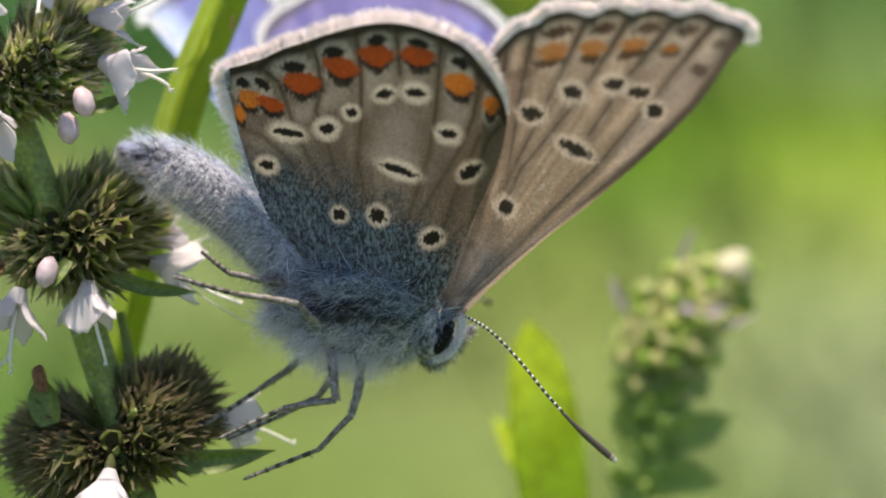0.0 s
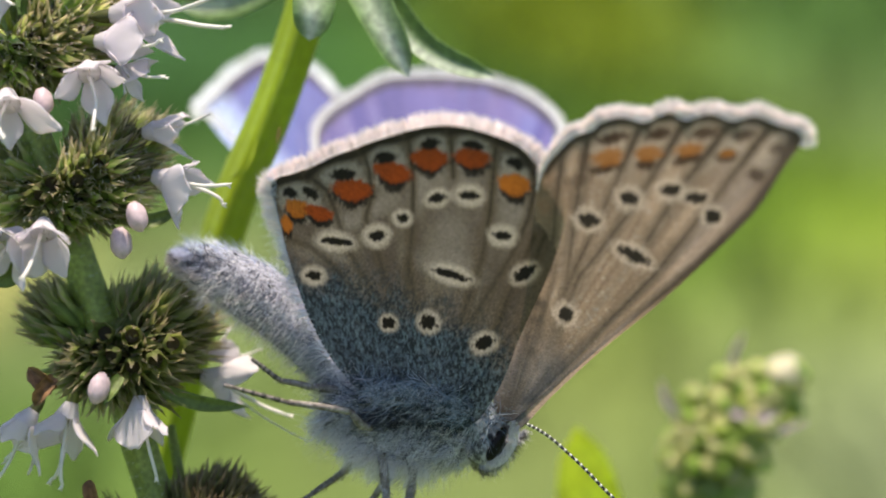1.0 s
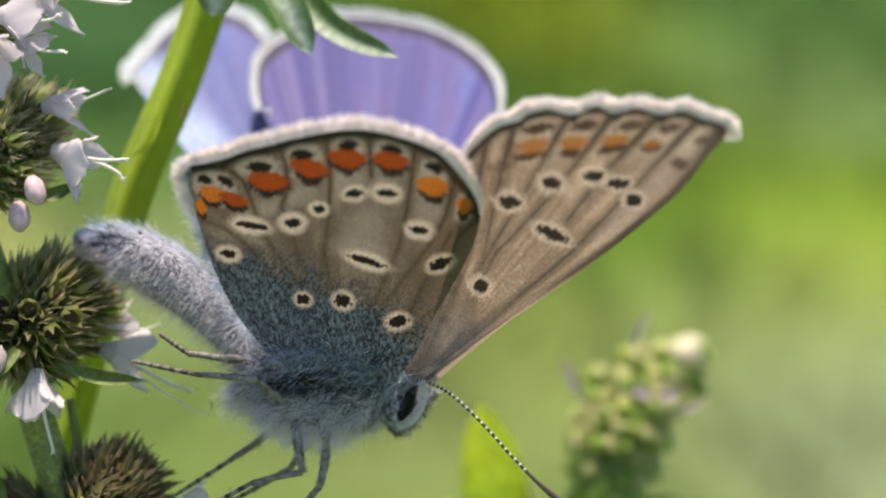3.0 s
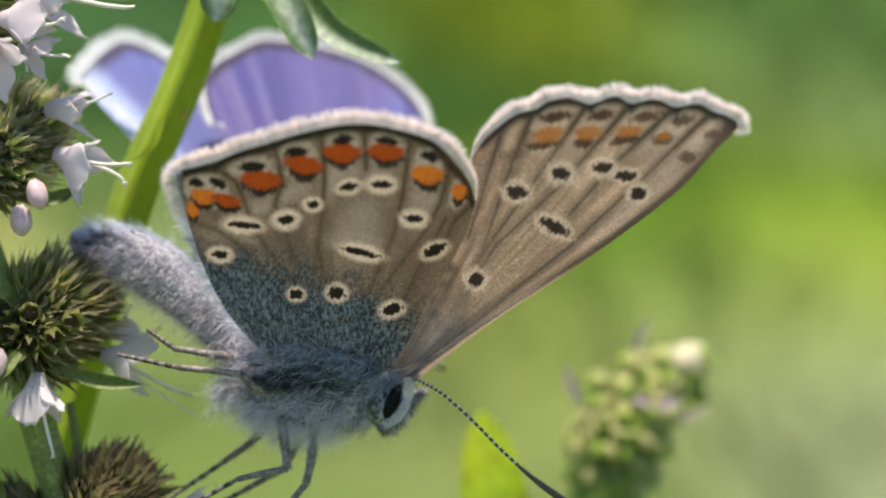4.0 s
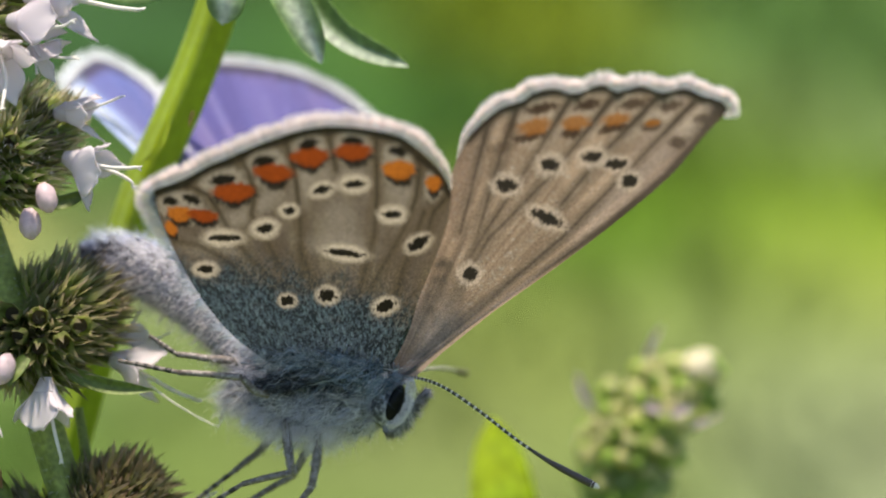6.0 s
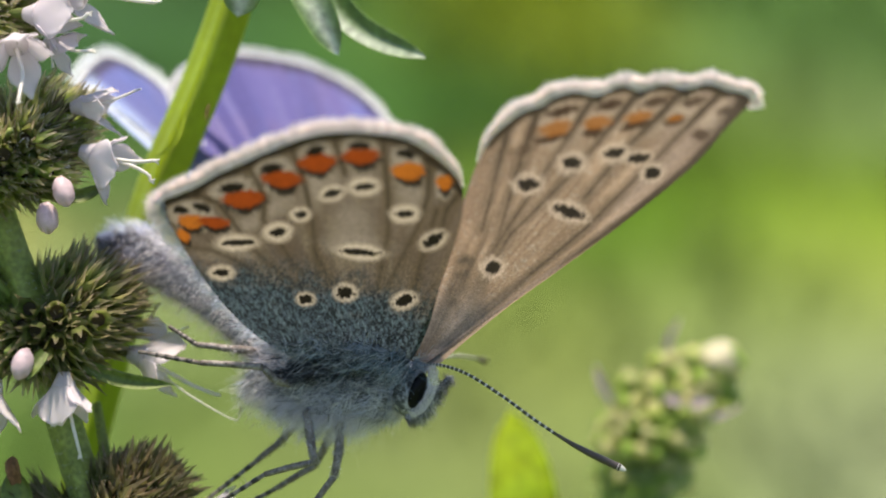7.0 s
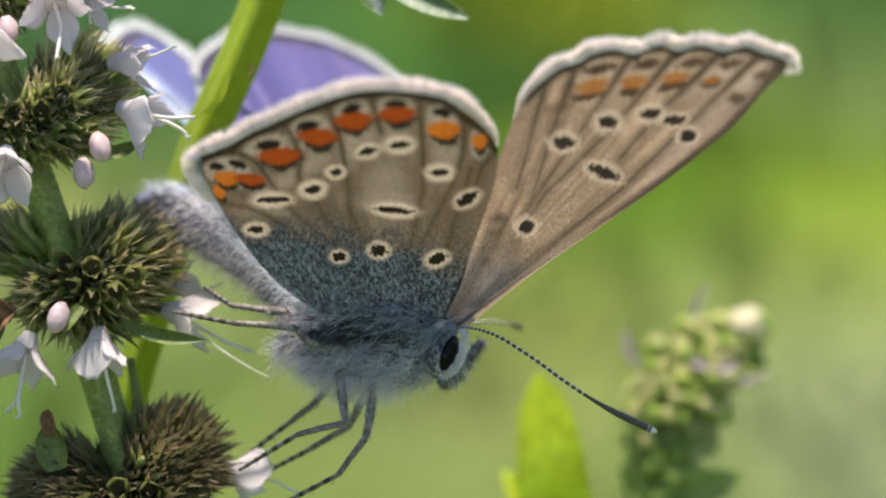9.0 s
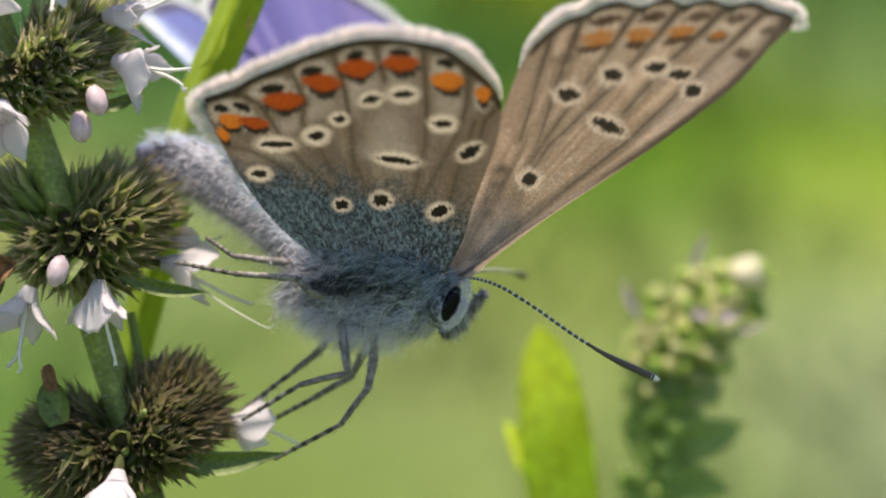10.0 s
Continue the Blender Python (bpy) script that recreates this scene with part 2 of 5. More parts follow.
def hindwing_underside(x, y, s):
    col = np.tile(np.array((0.138, 0.101, 0.075)), (len(x), 1))
    col = lay(col, (0.195, 0.148, 0.112), 0.7 * step(cloud(x, y, 60), 0.45, 0.75))
    col = lay(col, (0.19, 0.145, 0.095), 0.5 * step(cloud(x + 500, y * 0.4, 26), 0.55, 0.85))
    ang, away = np.arctan2(x - 620, 640 - y) * 260, np.hypot(x - 620, y - 640)
    col = lay(col, (0.13, 0.09, 0.06), 0.55 * step(cloud(ang, away * 0.12, 7), 0.45, 0.8) * (1 - step(away, 330, 420)))
    col = lay(col, (0.10, 0.07, 0.05), 0.5 * step(cloud(ang + 50, away * 0.08, 24), 0.5, 0.8))
    # pale cells along the outer edge
    for cx, cy, rx, ry, turn in ((345, 322, 52, 36, 18), (425, 286, 50, 38, -6), (500, 254, 46, 42, -10), (577, 228, 42, 40, -6), (655, 222, 42, 38, 4), (733, 250, 36, 46, 6), (795, 288, 24, 42, 12)):
        col = lay(col, (0.060, 0.042, 0.026), 0.45 * oval(x, y, cx, cy - 4, rx + 2, ry + 4, turn, soft=0.2))
        col = lay(col, (0.315, 0.260, 0.208), 0.92 * oval(x, y, cx, cy, rx - 7, ry - 5, turn, soft=0.2) * (0.8 + 0.3 * cloud(x, y, 9)))
    # pale wedges inward of the crescents
    for cx, cy, rx, ry, turn in ((560, 292, 18, 40, 8), (585, 275, 30, 26, 0), (650, 268, 24, 20, 0), (470, 330, 30, 16, -25), (735, 305, 24, 30, -8), (622, 400, 64, 20, 8), (625, 365, 34, 50, 4), (430, 352, 40, 12, -14), (505, 310, 26, 20, -20), (400, 400, 50, 16, 6)):
        col = lay(col, (0.325, 0.265, 0.212), 0.5 * oval(x, y, cx, cy, rx, ry, turn, soft=0.6))
    for pts in (((545, 500), (500, 400), (470, 340), (478, 300), (468, 262), (455, 235)), ((552, 480), (556, 340), (550, 262), (536, 203)), ((624, 262), (618, 225), (612, 188)),
                ((655, 480), (685, 380), (694, 300), (697, 193)), ((660, 500), (738, 370), (762, 315), (770, 270), (770, 236)), ((540, 500), (440, 390), (412, 332), (395, 303), (355, 282)),
                ((770, 400), (792, 340), (812, 318)), ((600, 560), (575, 470), (552, 400)), ((700, 560), (730, 450), (775, 340)), ((470, 470), (420, 420), (370, 392), (330, 385))):
        col = lay(col, (0.115, 0.080, 0.048), 0.6 * vein(x, y, pts, 15) * (0.5 + 0.6 * cloud(x, y, 18)))
        col = lay(col, (0.052, 0.036, 0.022), (0.9 - 0.4 * step(y, 300, 400)) * vein(x, y, pts, 5.5))
    # dark arches that close the cells
    for arch in (((292, 305), (302, 296), (330, 286), (356, 281)), ((356, 281), (378, 262), (405, 250), (432, 243), (455, 233)), ((455, 233), (482, 217), (510, 211), (535, 203)), ((535, 203), (560, 193), (590, 187), (612, 188)),
                 ((612, 188), (650, 184), (697, 194)), ((697, 194), (740, 208), (770, 238)), ((770, 238), (800, 264), (822, 308))):
        arch = [(u, w + 3) for u, w in arch]
        col = lay(col, (0.075, 0.050, 0.030), 0.6 * vein(x, y, arch, 15))
        col = lay(col, (0.022, 0.014, 0.009), 0.97 * vein(x, y, arch, 8.0))
    # blue dusting over the root of the wing
    blue = step(y - 430 - 0.26 * np.clip(x - 430, 0, 400) + 46 * (cloud(x, y, 30) - 0.5) + 30 * (cloud(x, y, 5) - 0.5), -50, 75)
    blue = np.clip(blue * (0.92 + 0.3 * cloud(x, y, 14)), 0, 1)
    col = lay(col, (0.056, 0.080, 0.106), 0.94 * blue)
    speck = step(cloud(x + 0.4 * y, y * 0.8, 2.7) * 0.60 + cloud(x * 1.3 - y, y + 300, 1.7) * 0.40, 0.43, 0.55)
    col = lay(col, (0.010, 0.013, 0.018), 0.96 * speck * np.clip(step(y - 0.2 * np.abs(x - 560), 330, 470) * 0.40 + blue, 0, 1))
    col = lay(col, (0.20, 0.28, 0.32), 0.3 * step(cloud(x + 90, y * 0.5 + 70, 3.0), 0.6, 0.8) * blue)
    # crescents: orange, darker or lighter, with a dark inner edge below
    deep, light = (0.25, 0.042, 0.004), (0.40, 0.115, 0.012)
    for cx, cy, rx, ry, turn, point, tone in ((326, 362, 10, 15, -30, 4, light), (343, 335, 23, 14, 6, 3, light), (384, 339, 27, 11, 10, 3, deep), (440, 297, 37, 17, -2, 5, deep), (512, 263, 36, 16, 6, 9, deep), (578, 236, 34, 17, -3, 6, deep),
                                              (655, 228, 33, 15, 0, 9, deep), (734, 262, 29, 17, 0, 8, light), (794, 288, 14, 14, 8, 7, light)):
        low = cy + 0.45 * ry * (rx > 12)
        col = lay(col, BLACK, 0.92 * oval(x, y, cx + 1, cy + 8, rx * 0.95, ry, turn, soft=0.15, ragged=0.3))
        col = lay(col, BLACK, 0.92 * oval(x, y, cx + 0.06 * rx, low + point + 5, rx * 0.55, ry * 0.75, turn, soft=0.15, ragged=0.35))
        col = lay(col, tone, oval(x, y, cx, cy, rx, ry * 0.92, turn, soft=0.16, ragged=0.2))
        col = lay(col, tone, oval(x, y, cx + 0.04 * rx, low, rx * 0.55, ry * 0.70, turn, soft=0.2, ragged=0.25))
        col = lay(col, np.array(tone) * 1.25, 0.5 * oval(x, y, cx - 0.2 * rx, cy, rx * 0.6, ry * 0.5, soft=0.6) * cloud(x, y, 5))
    for cx, cy, rx, ry, turn in ((327, 313, 14, 8, 8), (365, 310, 17, 8, 22), (424, 276, 23, 9, -4), (497, 243, 22, 9, -8), (577, 214, 20, 9, -12), (655, 209, 23, 7, 4), (735, 230, 17, 9, 12)):
        col = lay(col, BLACK, oval(x, y, cx, cy, rx, ry, turn, soft=0.18, ragged=0.3))
    for cx, cy, rx, ry, turn, ring in ((418, 381, 27, 6, 1, 11), (493, 365, 16, 8, -8, 12), (537, 334, 12, 7, -3, 8), (597, 297, 17, 8, -15, 8), (654, 288, 18, 7, -3, 12),
                                       (719, 344, 16, 7, 0, 12), (762, 397, 20, 10, -27, 8), (632, 412, 33, 6, 9, 11), (597, 488, 15, 12, 0, 7), (698, 509, 18, 10, -20, 8),
                                       (526, 496, 12, 9, 0, 6), (384, 437, 16, 7, 0, 9)):
        col = lay(col, RINGC, 0.8 * oval(x, y, cx, cy, rx + ring - 1, ry + ring - 1, turn, soft=0.32, ragged=0.1))
        col = lay(col, BLACK, oval(x, y, cx, cy, rx, ry, turn, soft=0.16, ragged=0.32))
    return col


def forewing_underside(x, y, s):
    col = np.tile(np.array((0.37, 0.248, 0.172)), (len(x), 1))
    col = lay(col, (0.55, 0.37, 0.26), 0.6 * step(cloud(x, y, 70), 0.45, 0.75))
    col = lay(col, (0.56, 0.47, 0.40), 0.5 * step(cloud(x + 31, y + 17, 4), 0.7, 0.9))
    ang, away = np.arctan2(x - 700, 650 - y) * 420, np.hypot(x - 700, y - 650)
    col = lay(col, (0.20, 0.13, 0.09), 0.5 * step(cloud(ang, away * 0.10, 9), 0.45, 0.8))
    col = lay(col, (0.15, 0.10, 0.07), 0.5 * step(cloud(ang + 70, away * 0.05, 34), 0.5, 0.8))
    along = (x - 720) * 0.82 - (640 - y) * 0.57
    col = lay(col, (0.46, 0.33, 0.27), 0.7 * step(along, 95, 135))
    for cx, cy, rx, ry in ((975, 178, 46, 48), (1050, 170, 40, 44), (1128, 170, 44, 44), (1195, 175, 34, 42), (1250, 190, 30, 40)):
        col = lay(col, (0.56, 0.425, 0.33), 0.55 * oval(x, y, cx, cy, rx, ry, soft=0.3))
    for pts in (((940, 145), (905, 240), (850, 420), (800, 560)), ((1036, 130), (960, 250), (880, 370), (800, 500)), ((1113, 128), (1000, 270), (880, 390), (790, 540)),
                ((1192, 132), (1090, 235), (1010, 330)), ((1257, 140), (1140, 260), (1010, 390), (830, 540)), ((885, 180), (830, 380)), ((1150, 330), (980, 450), (820, 575))):
        far = step(np.hypot(x - 700, y - 650), 190, 330)
        col = lay(col, (0.20, 0.14, 0.10), 0.7 * vein(x, y, pts, 17) * (0.6 + 0.5 * cloud(x, y, 16)))
        out = step(250 - y, 0, 90)
        col = lay(col, (0.055, 0.036, 0.026), (0.55 + 0.4 * out) * far * vein(x, y, pts, 4.5) + 0.45 * out * far * vein(x, y, pts, 10) * (1 - vein(x, y, pts, 4.5)))
    # dark arches that close the cells along the outer edge
    for arch in (((850, 208), (880, 178), (910, 155), (945, 145)), ((945, 145), (965, 131), (1000, 124), (1022, 126), (1040, 134)), ((1040, 134), (1058, 123), (1085, 119), (1102, 122), (1113, 132)),
                 ((1113, 132), (1130, 124), (1155, 123), (1178, 127), (1192, 136)), ((1192, 136), (1210, 128), (1235, 130), (1260, 143)), ((1260, 143), (1276, 144), (1292, 154), (1300, 168))):
        arch = [(u, w + 2) for u, w in arch]
        col = lay(col, (0.10, 0.072, 0.052), 0.6 * vein(x, y, arch, 15))
        col = lay(col, (0.045, 0.028, 0.020), 0.95 * vein(x, y, arch, 6.5))
    for cx, cy, rx, ry, f in ((958, 206, 26, 9, 0.8), (1032, 201, 21, 10, 0.8), (1102, 193, 27, 9, 0.8), (1172, 192, 20, 11, 0.7), (1217, 222, 17, 11, 0.65), (905, 225, 26, 10, 0.35), (925, 195, 14, 18, 0.3),
                              (978, 156, 30, 10, 0.8), (1060, 151, 24, 10, 0.8), (1140, 151, 29, 10, 0.75), (1206, 156, 22, 10, 0.7), (1258, 180, 14, 9, 0.6)):
        col = lay(col, (0.060, 0.030, 0.018), min(1, f * 1.2) * oval(x, y, cx, cy, rx, ry, -12, soft=0.35, ragged=0.35))
    for cx, cy, rx, ry in ((966, 188, 29, 14), (1038, 183, 25, 13), (1108, 178, 24, 11), (1173, 186, 13, 7)):
        col = lay(col, (0.36, 0.125, 0.020), 0.88 * oval(x, y, cx, cy, rx, ry, -8, soft=0.35, ragged=0.25))
    for cx, cy, rx, ry, turn, ring in ((914, 292, 18, 12, 0, 14), (992, 258, 17, 12, 0, 14), (1065, 245, 17, 10, -10, 14), (1107, 259, 19, 9, -5, 10), (1131, 291, 13, 11, 0, 12),
                                       (983, 354, 29, 11, 27, 13), (846, 453, 13, 12, 0, 14)):
        col = lay(col, (0.62, 0.465, 0.365), 0.8 * oval(x, y, cx, cy, rx + ring - 3, ry + ring - 3, turn, soft=0.28))
        col = lay(col, BLACK, 0.96 * oval(x, y, cx, cy, rx, ry, turn, soft=0.2, ragged=0.35))
    col = lay(col, (0.13, 0.15, 0.19), 0.6 * (1 - step(np.hypot(x - 720, y - 620), 60, 190)))
    col = lay(col, (0.05, 0.045, 0.05), 0.5 * step(cloud(x + y, (y - x) * 0.3, 4), 0.55, 0.8) * (1 - step(np.hypot(x - 740, y - 620), 100, 330)) * step(along, 60, 100))
    col = lay(col, (0.040, 0.042, 0.052), 0.75 * vein(x, y, ((715, 640), (790, 582), (880, 512), (940, 470)), 34) * (0.5 + 0.7 * cloud(x * 0.8, y * 0.8, 12)) * (1 - step(x, 800, 950)))
    col = lay(col, (0.070, 0.055, 0.045), 0.7 * vein(x, y, ((705, 620), (760, 540), (800, 440)), 26) * (0.5 + 0.7 * cloud(x, y, 14)))
    # dark leading edge towards the tip, dark line along the outer edge
    costa = ((760, 622), (800, 590), (900, 512), (1000, 443), (1100, 368), (1200, 285), (1262, 213), (1298, 156))
    col = lay(col, (0.055, 0.038, 0.030), 0.9 * vein(x, y, costa, 16) * step(x, 930, 1130))
    col = lay(col, (0.10, 0.07, 0.055), 0.6 * vein(x, y, costa, 34) * step(x, 1050, 1260))
    col = lay(col, (0.52, 0.36, 0.28), 0.7 * vein(x, y, costa, 16) * (1 - step(x, 900, 1020)))
    edge = step(s, 0.984, 0.992) * (x > 830) * (x < 950) * (y < 240)
    return lay(col, (0.09, 0.065, 0.05), 0.6 * edge)


def blue_upperside(x, y, s):
    col = np.tile(np.array((0.130, 0.115, 0.325)), (len(x), 1))
    col = lay(col, (0.160, 0.125, 0.300), 0.7 * step(cloud(x, y, 90), 0.4, 0.75))
    col = lay(col, (0.125, 0.150, 0.42), 0.7 * step(cloud(x * 1.6 + 77, y * 0.25, 30), 0.5, 0.8))
    ang, away = np.arctan2(x - 650, 660 - y) * 500, np.hypot(x - 650, y - 660)
    col = lay(col, (0.195, 0.18, 0.39), 0.5 * step(cloud(ang, away * 0.04, 7), 0.55, 0.8))
    col = lay(col, (0.060, 0.055, 0.24), 0.65 * step(cloud(ang + 90, away * 0.03, 15), 0.60, 0.78))
    col = lay(col, (0.055, 0.050, 0.21), 0.55 * step(cloud(ang + 300, away * 0.02, 44), 0.55, 0.8))
    edge = step(s + 0.020 * (cloud(x, y, 9) - 0.5), 0.955, 0.972)
    col = lay(col, (0.040, 0.034, 0.060), 0.9 * edge * (s < 0.996) * (1 - step(y, 160, 260)))
    return lay(col, (0.60, 0.63, 0.68), step(s, 0.991, 0.997))


def blue_hind_upperside(x, y, s):
    """As the forewing, with paler blue hair scales along the inner margin."""
    col = lay(blue_upperside(x, y, s), (0.115, 0.160, 0.42), 0.5 * (s < 0.96))
    return lay(col, (0.42, 0.52, 0.80), 0.9 * vein(x, y, ((620, 640), (430, 345), (303, 200), (215, 108)), 90) * (0.6 + 0.5 * cloud(x * 2, y * 0.5, 14)) * (s < 0.985))


def brown_underside(x, y, s):
    return lay(np.tile(np.array((0.34, 0.27, 0.21)), (len(x), 1)), (0.5, 0.45, 0.4), 0.5 * step(cloud(x, y, 50), 0.5, 0.8))


def make_wing(name, outline, root, depth, front, back, mat, fringe_from, fringe_to, fringe_length, parent, base, label, seed, shown=220, deep=110, wave=0.05, inset=1.0, white=(1.03, 0.94, 0.925), scallops=8):
    """A thin two-sided wing, a fan from its root to the outline; the fringe runs along a share of the outline."""
    rng = np.random.default_rng(seed)
    rim = smooth_line([(u, v, 0) for u, v in outline], shown)[:, :2]
    rim = np.array(root) + (rim - np.array(root)) * inset
    s = 1 - (1 - np.linspace(0, 1, deep)) ** 1.12
    uv = np.array(root)[None, None] + s[None, :, None] * (rim - np.array(root))[:, None]
    x, y, ss = uv[..., 0].ravel(), uv[..., 1].ravel(), np.tile(s, shown)
    i = np.repeat(np.arange(shown), deep)
    d = depth(x, y) + wave * np.sin(i / shown * 2 * math.pi * 9) * ss * (1.2 - ss) - 0.5 * ss * (1 - ss)
    k = 1 + d / REACH
    p = np.stack([(x - 784) * U * k, d * MM, (441 - y) * U * k], 1)
    root_at = at(*root, float(depth(np.array([root[0]]), np.array([root[1]]))[0]))
    p -= np.array(root_at)
    verts = np.vstack([p, p + np.array((0, 0.03 * MM, 0))]) if back else p
    n = shown * deep
    f = []
    for a in range(shown - 1):
        for b in range(deep - 1):
            c = a * deep + b
            f.append((c, c + 1, c + deep + 1, c + deep))
            if back:
                f.append((n + c, n + c + deep, n + c + deep + 1, n + c + 1))
        c = a * deep + deep - 1
        if back:
            f.append((c, n + c, n + c + deep, c + deep))
    tint = np.vstack([front(x, y, ss), back(x, y, ss)]) if back else front(x, y, ss)
    wing = part(name, mesh_of(name, verts, f, mat, tint), parent, Matrix.Translation(root_at - base), label)
    # fringe
    edge = p.reshape(shown, deep, 3)[:, -1]
    first, last = int(fringe_from * (shown - 1)), int(fringe_to * (shown - 1))
    m = 2600
    t = rng.uniform(first, last, m)
    a, fr = t.astype(int).clip(0, shown - 2), (t % 1)[:, None]
    along = edge[a + 1] - edge[a]
    along /= np.linalg.norm(along, axis=1)[:, None] + 1e-12
    r0 = edge[a] * (1 - fr) + edge[a + 1] * fr
    out = np.cross(along, (0, 1.0, 0))
    out *= np.sign(np.sum(out * r0, axis=1))[:, None]
    ends = np.minimum(1, np.minimum((t - first) / (0.012 * shown) + 0.35, (last - t) / (0.09 * shown) + 0.12))
    out = out + along * rng.normal(0, 0.16, (m, 1)) + np.array((0, 1.0, 0)) * rng.normal(0, 0.10, (m, 1))
    L = fringe_length * MM * rng.uniform(0.72, 1.0, m) * ends * (0.80 + 0.2 * cloud(t, t * 0, 2.2) + 0.22 * np.abs(np.sin(math.pi * scallops * (t - first) / (last - first))) ** 0.6)
    v, ff = hairs(r0 - out * 0.02 * MM, out, L, rng.uniform(0.03, 0.055, m) * MM, rng, 0.2, along + rng.normal(0, 0.25, (m, 3)))
    shade = np.clip(rng.normal(1.0, 0.07, m), 0.7, 1.15)[:, None] * (0.86 + 0.2 * cloud(t, t * 0 + 5, 1.6))[:, None] * np.array(white)
    part("fringe", mesh_of("fringe", v, ff, FRINGE, np.repeat(shade, 5, axis=0), False), wing, None, "white hairy wing fringe")
    return wing


BODY_BASE = at(600, 660, 0)
butterfly = thing("butterfly", BODY_BASE, "small blue butterfly with grey-brown spotted undersides clinging to a mint flower", "butterfly")
HIND = [(600, 650), (520, 625), (440, 572), (380, 500), (338, 422), (310, 355), (291, 300), (330, 281), (362, 268), (400, 248), (440, 232), (500, 208), (560, 189), (620, 181), (690, 189),
        (740, 203), (776, 230), (806, 262), (823, 297), (819, 345), (803, 395), (781, 445), (757, 500), (735, 560), (700, 620), (660, 650)]
FORE = [(660, 655), (720, 655), (800, 590), (900, 512), (1000, 443), (1100, 368), (1200, 285), (1262, 213), (1303, 168), (1294, 149), (1262, 138), (1232, 124), (1192, 131), (1155, 118), (1113, 127),
        (1085, 114), (1040, 129), (1000, 119), (965, 127), (945, 140), (910, 151), (880, 173), (850, 203), (828, 245), (800, 320), (740, 470), (690, 600)]
near_forewing = make_wing("forewing", FORE, (700, 650), lambda x, y: -0.8 - 0.60 * (650 - y) * 0.02, forewing_underside, None, WING, 0.30, 0.885, 0.50,
                          butterfly, BODY_BASE, "greyish beige forewing underside with dark ringed spots", 3, shown=480, deep=210)
near_hindwing = make_wing("hindwing", HIND, (640, 640), lambda x, y: -1.2 - 0.75 * (640 - y) * 0.02, hindwing_underside, None, WING, 0.185, 0.725, 0.56,
                          butterfly, BODY_BASE, "brown hindwing underside with orange crescents and blue dusted root", 4, shown=620, deep=230, white=(1.0, 0.90, 0.885))
FAR_FORE = [(620, 640), (520, 430), (466, 258), (426, 175), (418, 112), (439, 70), (476, 40), (534, -1), (588, -13), (665, -18), (737, -12), (802, 11), (848, 48), (866, 91), (866, 143),
            (855, 190), (800, 330), (720, 560), (680, 640)]
FAR_HIND = [(640, 655), (530, 540), (430, 340), (303, 196), (240, 130), (205, 98), (210, 76), (232, 44), (262, 0), (320, -56), (400, -50), (446, -10), (478, 20), (498, 123), (560, 330), (640, 600)]
far_slope = lambda x, y: 1.0 + 0.70 * (650 - y) * 0.02
far_forewing = make_wing("forewing", FAR_FORE, (650, 650), far_slope, blue_upperside, brown_underside, BLUE_WING, 0.14, 0.80, 0.36,
                         butterfly, BODY_BASE, "violet-blue forewing upperside with white fringe", 5, shown=220, deep=110, inset=0.974, white=(0.86, 0.86, 0.87), scallops=9)
far_hindwing = make_wing("hindwing", FAR_HIND, (650, 650), lambda x, y: far_slope(x, y) + 0.35, blue_hind_upperside, brown_underside, BLUE_WING, 0.1, 0.82, 0.54,
                         butterfly, BODY_BASE, "violet-blue hindwing upperside with white fringe", 6, shown=220, deep=110, inset=0.963, white=(0.90, 0.92, 0.94), scallops=9)


# ---- the butterfly's body ----
def on_body(u, v, d=0.0):
    return at(u, v, d) - BODY_BASE


def fur(centre_line, radii, count, length, way_bias, colours, rng, spread=0.30, stand=0.55, clump=0.22, banded=False, fine=0.024, flecks=0.0):
    """Hairs off a tube-like body along a line; colours: rows to pick from."""
    line = smooth_line(centre_line, 60)
    r = np.interp(np.linspace(0, 1, 60), np.linspace(0, 1, len(radii)), radii)
    i = rng.integers(0, 60, count)
    ahead = np.gradient(line, axis=0)
    ahead /= np.linalg.norm(ahead, axis=1)[:, None]
    n = rng.normal(size=(count, 3))
    n -= np.sum(n * ahead[i], axis=1)[:, None] * ahead[i]
    n /= np.linalg.norm(n, axis=1)[:, None]
    roots = line[i] + n * r[i][:, None] * 0.96
    lock = np.floor(roots / (clump * MM)).astype(int) @ np.array((73, 179, 283)) % 997
    sway, pick = rng.normal(0, spread, (997, 3)), rng.random(997)
    ways = n * stand + np.asarray(way_bias)[None] + sway[lock] + rng.normal(0, 0.13, (count, 3))
    L = length * MM * rng.uniform(0.45, 1.15, count)
    v, f = hairs(roots, ways, L, rng.uniform(0.5, 1.15, count) * fine * MM, rng, 0.5)
    if banded:
        pick = None
        share = np.clip(n[:, 2] * 0.5 + 0.5 + (rng.random(997)[lock] - 0.5) * 0.22 + rng.normal(0, 0.06, count), 0, 0.999)
    else:
        share = np.clip(pick[lock] + rng.normal(0, 0.16, count), 0, 0.999)
    tone = np.asarray(colours)[(share * len(colours)).astype(int)] * rng.uniform(0.75, 1.2, (count, 1)) * np.array((1.02, 0.98, 1.03))
    if flecks:
        dark = (rng.random(997)[lock] < flecks * np.exp(-((n[:, 2] - 0.40) / 0.38) ** 2) * np.where((i > 14) & (i < 44), 1.0, 0.35))[:, None]
        tone = np.where(dark, np.array((0.035, 0.038, 0.065)), tone)
    return v, f, np.repeat(np.clip(tone, 0, 0.9), 5, axis=0)


